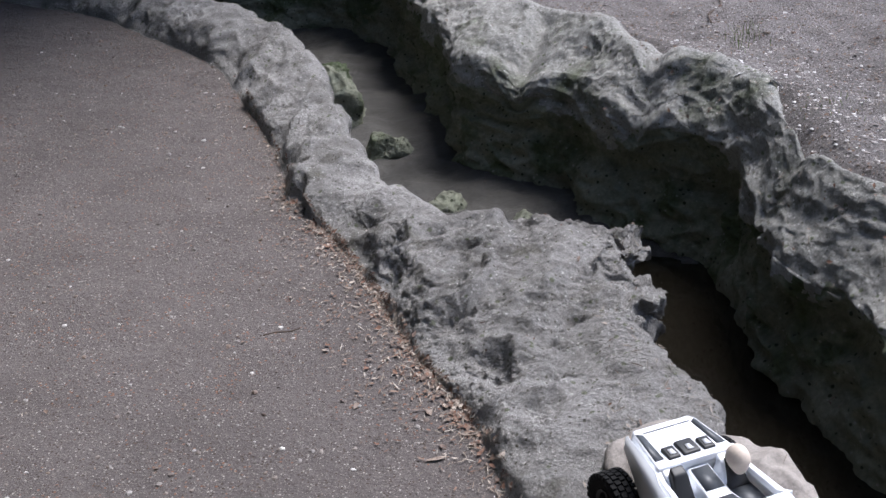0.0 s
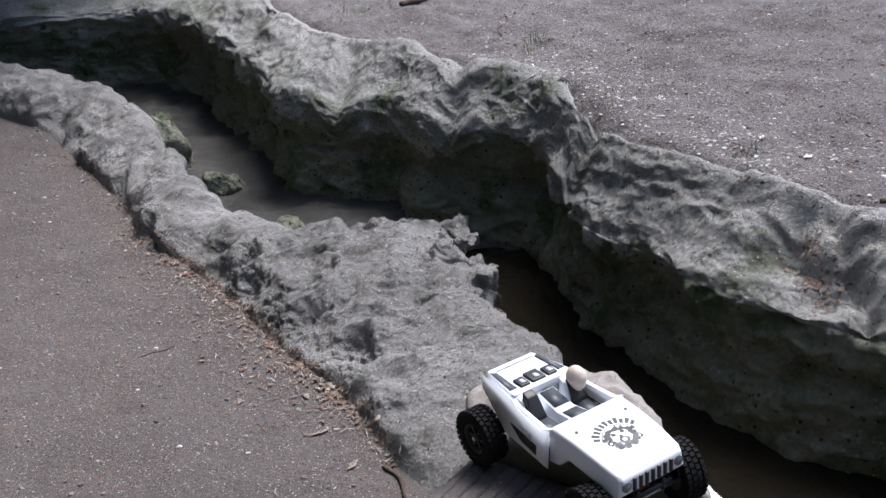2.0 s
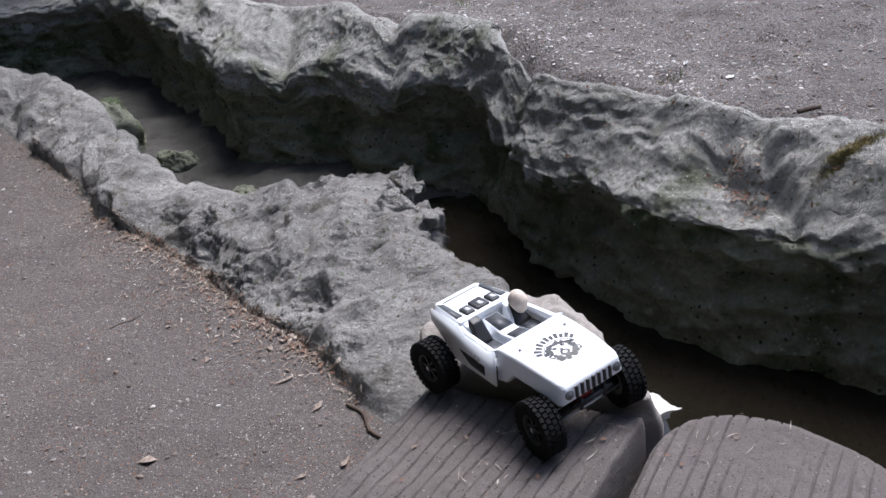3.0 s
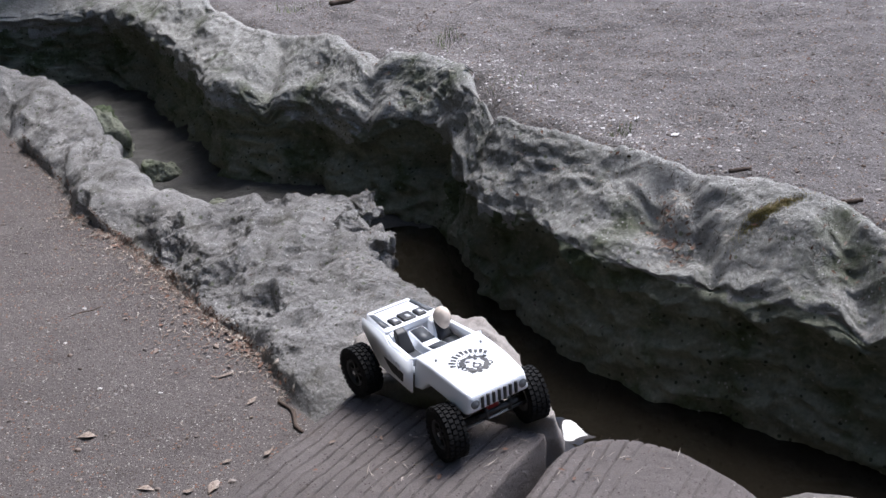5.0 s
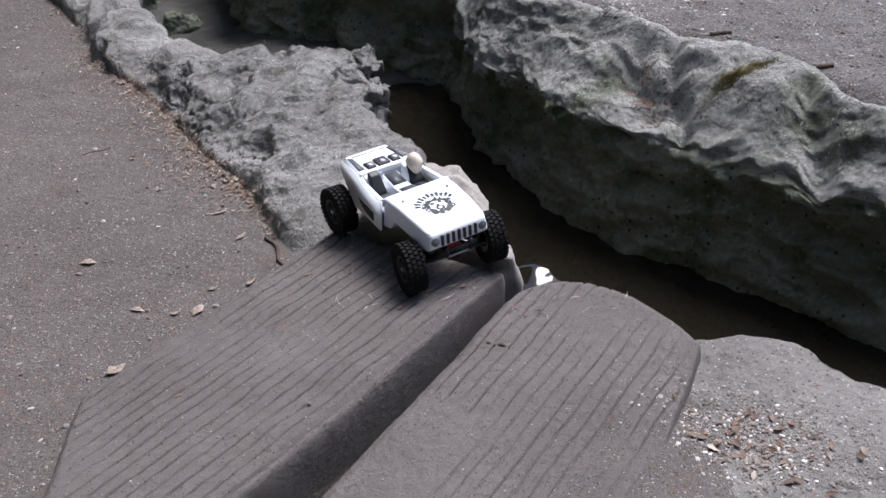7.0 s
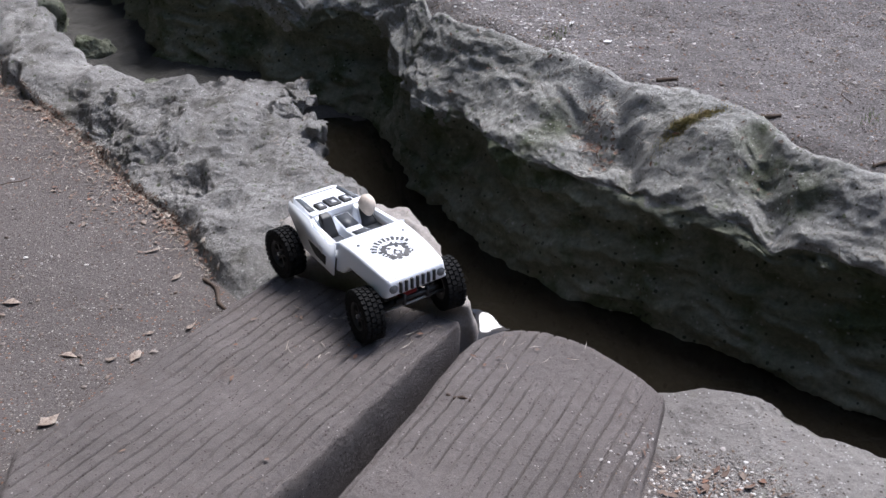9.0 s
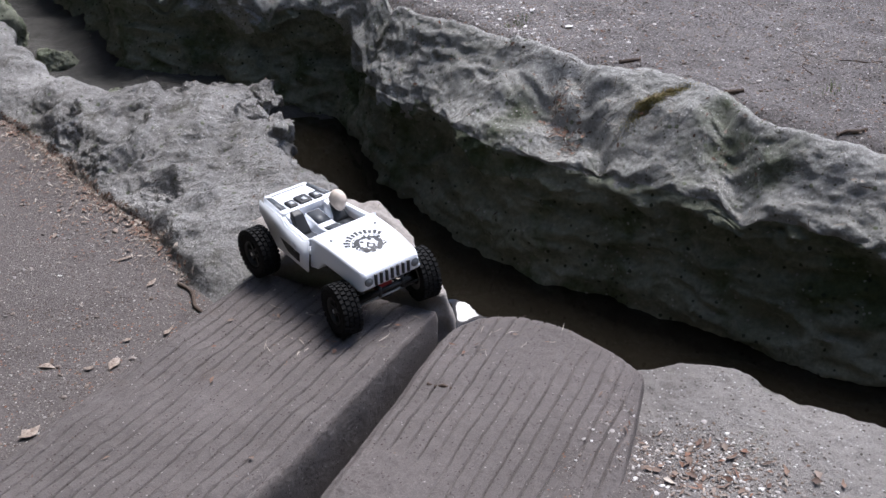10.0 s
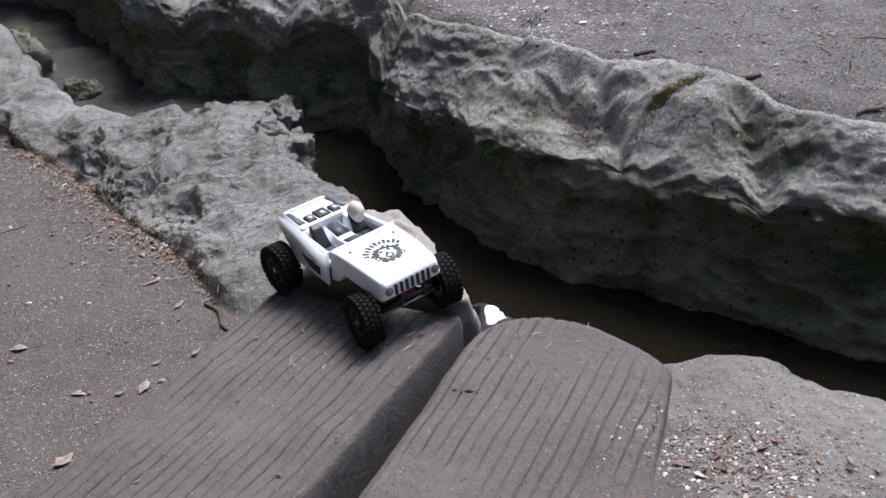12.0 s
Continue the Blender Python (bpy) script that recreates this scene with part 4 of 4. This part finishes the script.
def pale_edge(rnd):
    k = rnd.uniform(7, 13)
    i = int(k)
    a, b = np.array(WALL_LINE[i]), np.array(WALL_LINE[i + 1])
    p = a * (1 - k + i) + b * (k - i)
    return p[2] + abs(rnd.normal(0, 0.22)), p[3] + abs(rnd.normal(0, 0.16)) - 0.05


def scoop(rnd):
    return rnd.normal(0.97, 0.025), rnd.normal(2.03, 0.055)


def on_steps(rnd):
    return rnd.uniform(-0.4, 0.85), rnd.uniform(0.6, 1.6)


def on_rocks(rnd):
    k = rnd.uniform(3, 9)
    i = int(k)
    a, b = np.array(WALL_LINE[i]), np.array(WALL_LINE[i + 1])
    p = a * (1 - k + i) + b * (k - i)
    f = rnd.uniform(0.3, 1.3)
    return p[0] * (1 - f) + p[2] * f, p[1] * (1 - f) + p[3] * f


scatter_stones("path_grit", on_path, 8000, 0.0014, 0.008, GRIT, "small mixed pebbles and grit trodden into the path", 3)
scatter_stones("bank_grit", on_bank, 7000, 0.0015, 0.008, GRIT, "loose crumbs of soil and small stones on the bank", 5)
scatter_stones("bank_chips", on_bank, 1700, 0.0015, 0.0085, CHIPS, "pale stone chips on the bank", 9, 0.4)
scatter_stones("edge_chips", pale_edge, 2200, 0.0012, 0.0075, CHIPS, "pale chips and crumbs along the bank's edge", 29, 0.4)
scatter_leaves("scoop_litter", scoop, 150, 0.016, LITTER, "leaf bits gathered in a hollow of the rock", 31)
scatter_stones("gravel", gravel_patch, 2600, 0.001, 0.005, GRIT, "fine mixed gravel in the hollow beside the step", 11, 0.6, False)
scatter_stones("gravel_chips", gravel_patch, 420, 0.0015, 0.0065, CHIPS, "pale stone chips among the gravel beside the step", 33, 0.5, False)
scatter_stones("step_grit", on_steps, 420, 0.0006, 0.0022, GRIT, "specks of grit on the grooved steps", 13, 0.6, False)
scatter_leaves("leaf_litter", along_foot, 1900, 0.016, LITTER, "red-brown leaf litter along the foot of the parapet", 15)
scatter_leaves("bank_litter", on_bank, 2600, 0.014, LITTER, "brown leaf bits and bark on the bank", 17)
scatter_leaves("bank_straw", on_bank, 6000, 0.030, STRAW, "thin dry straws and twig bits on the bank", 25, (0.04, 0.09))
scatter_leaves("foot_straw", along_foot, 1300, 0.026, STRAW, "dry needles and twig bits along the parapet", 27, (0.05, 0.12))
scatter_leaves("path_litter", on_path, 350, 0.016, LITTER, "scattered leaf bits on the path", 19)
scatter_leaves("rock_litter", on_rocks, 90, 0.014, LITTER, "leaf bits caught on the rock wall", 21)
scatter_leaves("gravel_litter", gravel_patch, 120, 0.022, LITTER, "red-brown leaves in the gravel hollow", 23)


def make_leaf(x, y, length, wide, turn, material, label, seed):
    rnd = np.random.RandomState(seed)
    p = leaf_points(rnd, length, wide)
    me = grid_mesh("fallen_leaf", p)
    ob = finish(new("fallen_leaf", me), material)
    z, nor = drop(x, y)
    mod = ob.modifiers.new("thick", "SOLIDIFY")
    mod.thickness = 0.0006
    ob.matrix_world = Matrix.Translation((x, y, z)) @ Vector((0, 0, 1)).rotation_difference(nor).to_matrix().to_4x4() @ Matrix.Rotation(radians(turn), 4, "Z")
    return tagged(ob, label, "leaf", "fallen leaves")


for k, (x, y, L, w, a) in enumerate(((-0.223, 1.391, 0.06, 0.03, 70), (-0.367, 1.42, 0.055, 0.02, -15), (-0.148, 1.712, 0.05, 0.015, 50), (-0.215, 1.85, 0.06, 0.016, 20), (-0.274, 1.385, 0.03, 0.016, 0),
                                      (-0.105, 1.49, 0.05, 0.014, 60), (-0.20, 1.478, 0.035, 0.012, 5), (-0.243, 2.016, 0.035, 0.014, 120), (-0.377, 1.185, 0.06, 0.035, 40), (-0.524, 1.667, 0.06, 0.028, -10), (-0.148, 1.939, 0.06, 0.016, 25))):
    make_leaf(x, y, L * 0.85, w * 0.9, a, DRY, "dry pale-brown curled leaf lying on the path", 50 + k)


def make_stick(name, pts, r, label, category="twig"):
    bm = bmesh.new()
    rows = smooth(pts, 10)
    seg, rings = 7, []
    for i, p in enumerate(rows):
        d = Vector(rows[min(i + 1, 9)] - rows[max(i - 1, 0)]).normalized()
        a = d.orthogonal().normalized()
        b = d.cross(a)
        q = r * (1.0 - 0.5 * abs(i / 9 - 0.4)) * (1 + 0.2 * math.sin(i * 2.3))
        rings.append([bm.verts.new(Vector(p) + (a * math.cos(t) + b * math.sin(t)) * q) for t in (2 * math.pi * k / seg for k in range(seg))])
    for r0, r1 in zip(rings[:-1], rings[1:]):
        for k in range(seg):
            bm.faces.new((r0[k], r0[(k + 1) % seg], r1[(k + 1) % seg], r1[k]))
    bm.faces.new(rings[0][::-1])
    bm.faces.new(rings[-1])
    me = bpy.data.meshes.new(name)
    bm.to_mesh(me)
    bm.free()
    return tagged(finish(new(name, me), TWIG), label, category)


def lying(x, y, length, turn, r, bend=0.1):
    c, s = math.cos(radians(turn)), math.sin(radians(turn))
    out = []
    for k, t in enumerate((-0.5, -0.17, 0.17, 0.5)):
        px, py = x + c * t * length - s * bend * length * (k % 2), y + s * t * length + c * bend * length * (k % 2)
        out.append((px, py, drop(px, py)[0] + r * 0.7))
    return out


make_stick("stick", lying(1.18, 2.10, 0.058, -8, 0.006, 0.03), 0.007, "short dark stick lying on the soil bank")
make_stick("stick", lying(1.38, 1.86, 0.05, -8, 0.006, 0.05), 0.007, "short grey-brown stick lying on the soil bank")
make_stick("stick", lying(0.269, 4.66, 0.12, 10, 0.012, 0.1), 0.014, "dark brown bark piece lying on the bank")
make_stick("twig", lying(0.437, 1.126, 0.05, -25, 0.003, 0.06), 0.0045, "small black twig lying on the grooved step")
make_stick("twig", lying(0.585, 4.15, 0.32, 75, 0.003, 0.08), 0.004, "thin bare twig lying on the bank")
make_stick("twig", lying(-0.055, 1.61, 0.18, -72, 0.006, 0.08), 0.0055, "curved dark root end beside the step")
make_stick("twig", lying(1.64, 1.97, 0.13, 75, 0.0012, 0.15), 0.0018, "thin curved root on the soil bank")
make_stick("twig", lying(1.77, 1.92, 0.11, 130, 0.0012, 0.1), 0.0018, "thin curved root on the soil bank")
make_stick("stick", lying(1.55, 1.56, 0.07, 160, 0.004, 0.08), 0.005, "broken brown stick at the bank's edge")
make_stick("twig", lying(-0.62, 2.35, 0.09, 20, 0.0012, 0.08), 0.0018, "thin dark twig lying on the path")

for k, (x, y, L) in enumerate(((0.63, 3.24, 0.07), (0.66, 3.36, 0.04), (0.55, 3.36, 0.035), (0.70, 3.47, 0.03), (0.56, 3.44, 0.03), (1.04, 2.585, 0.024), (1.11, 2.44, 0.045), (0.84, 2.87, 0.03), (1.56, 2.9, 0.03))):
    rnd = np.random.RandomState(90 + k)
    ob = make_leaf(x, y, L, L * 0.5, rnd.uniform(0, 180), PAPER, "white scrap of torn paper lying on the bank", 90 + k)
    ob.name = "paper_scrap"
    tagged(ob, category="paper", group="paper scraps")


def make_tuft(name, x, y, spread, blades, tall, material, label, category, seed):
    rnd = np.random.RandomState(seed)
    bm = bmesh.new()
    for _ in range(blades):
        px, py = x + rnd.normal(0, spread[0]), y + rnd.normal(0, spread[1])
        z = drop(px, py)[0]
        a, lean, h = rnd.uniform(0, 6.28), rnd.uniform(0.1, 0.7), tall * rnd.uniform(0.5, 1.2)
        wx, wy = 0.0012 * math.cos(a + 1.57), 0.0012 * math.sin(a + 1.57)
        prev = None
        for t in (0, 0.5, 1.0):
            cx, cy, cz = px + math.cos(a) * lean * h * t * t, py + math.sin(a) * lean * h * t * t, z - 0.002 + h * t * (1 - 0.3 * lean * t)
            k = 1 - 0.85 * t
            row = (bm.verts.new((cx - wx * k, cy - wy * k, cz)), bm.verts.new((cx + wx * k, cy + wy * k, cz)))
            if prev:
                bm.faces.new((prev[0], prev[1], row[1], row[0]))
            prev = row
    me = bpy.data.meshes.new(name)
    bm.to_mesh(me)
    bm.free()
    return tagged(finish(new(name, me), material), label, category)


tagged(make_tuft("moss_clump", 1.168, 1.862, (0.034, 0.011), 3600, 0.010, MOSS, "brown-green moss clump on top of the rock wall", "moss", 4), kind="stuff")
tagged(make_tuft("grass_tuft", 0.615, 3.80, (0.03, 0.05), 50, 0.05, GRASS, "sparse pale grass tuft on the bank", "grass", 5), kind="stuff")
tagged(make_tuft("grass_tuft", 1.62, 1.80, (0.03, 0.03), 45, 0.02, GRASS, "thin grass tuft on the soil bank", "grass", 12), kind="stuff")
tagged(make_tuft("grass_tuft", 0.98, 2.54, (0.025, 0.02), 40, 0.025, GRASS, "short green grass tuft at the bank's edge", "grass", 6), kind="stuff")
tagged(make_tuft("grass_tuft", 0.05, 4.7, (0.06, 0.05), 50, 0.05, GRASS, "sparse pale grass tuft on the bank", "grass", 7), kind="stuff")
tagged(make_tuft("grass_tuft", 0.80, 3.15, (0.08, 0.06), 60, 0.02, GRASS, "thin dry grass on the bank", "grass", 8), kind="stuff")
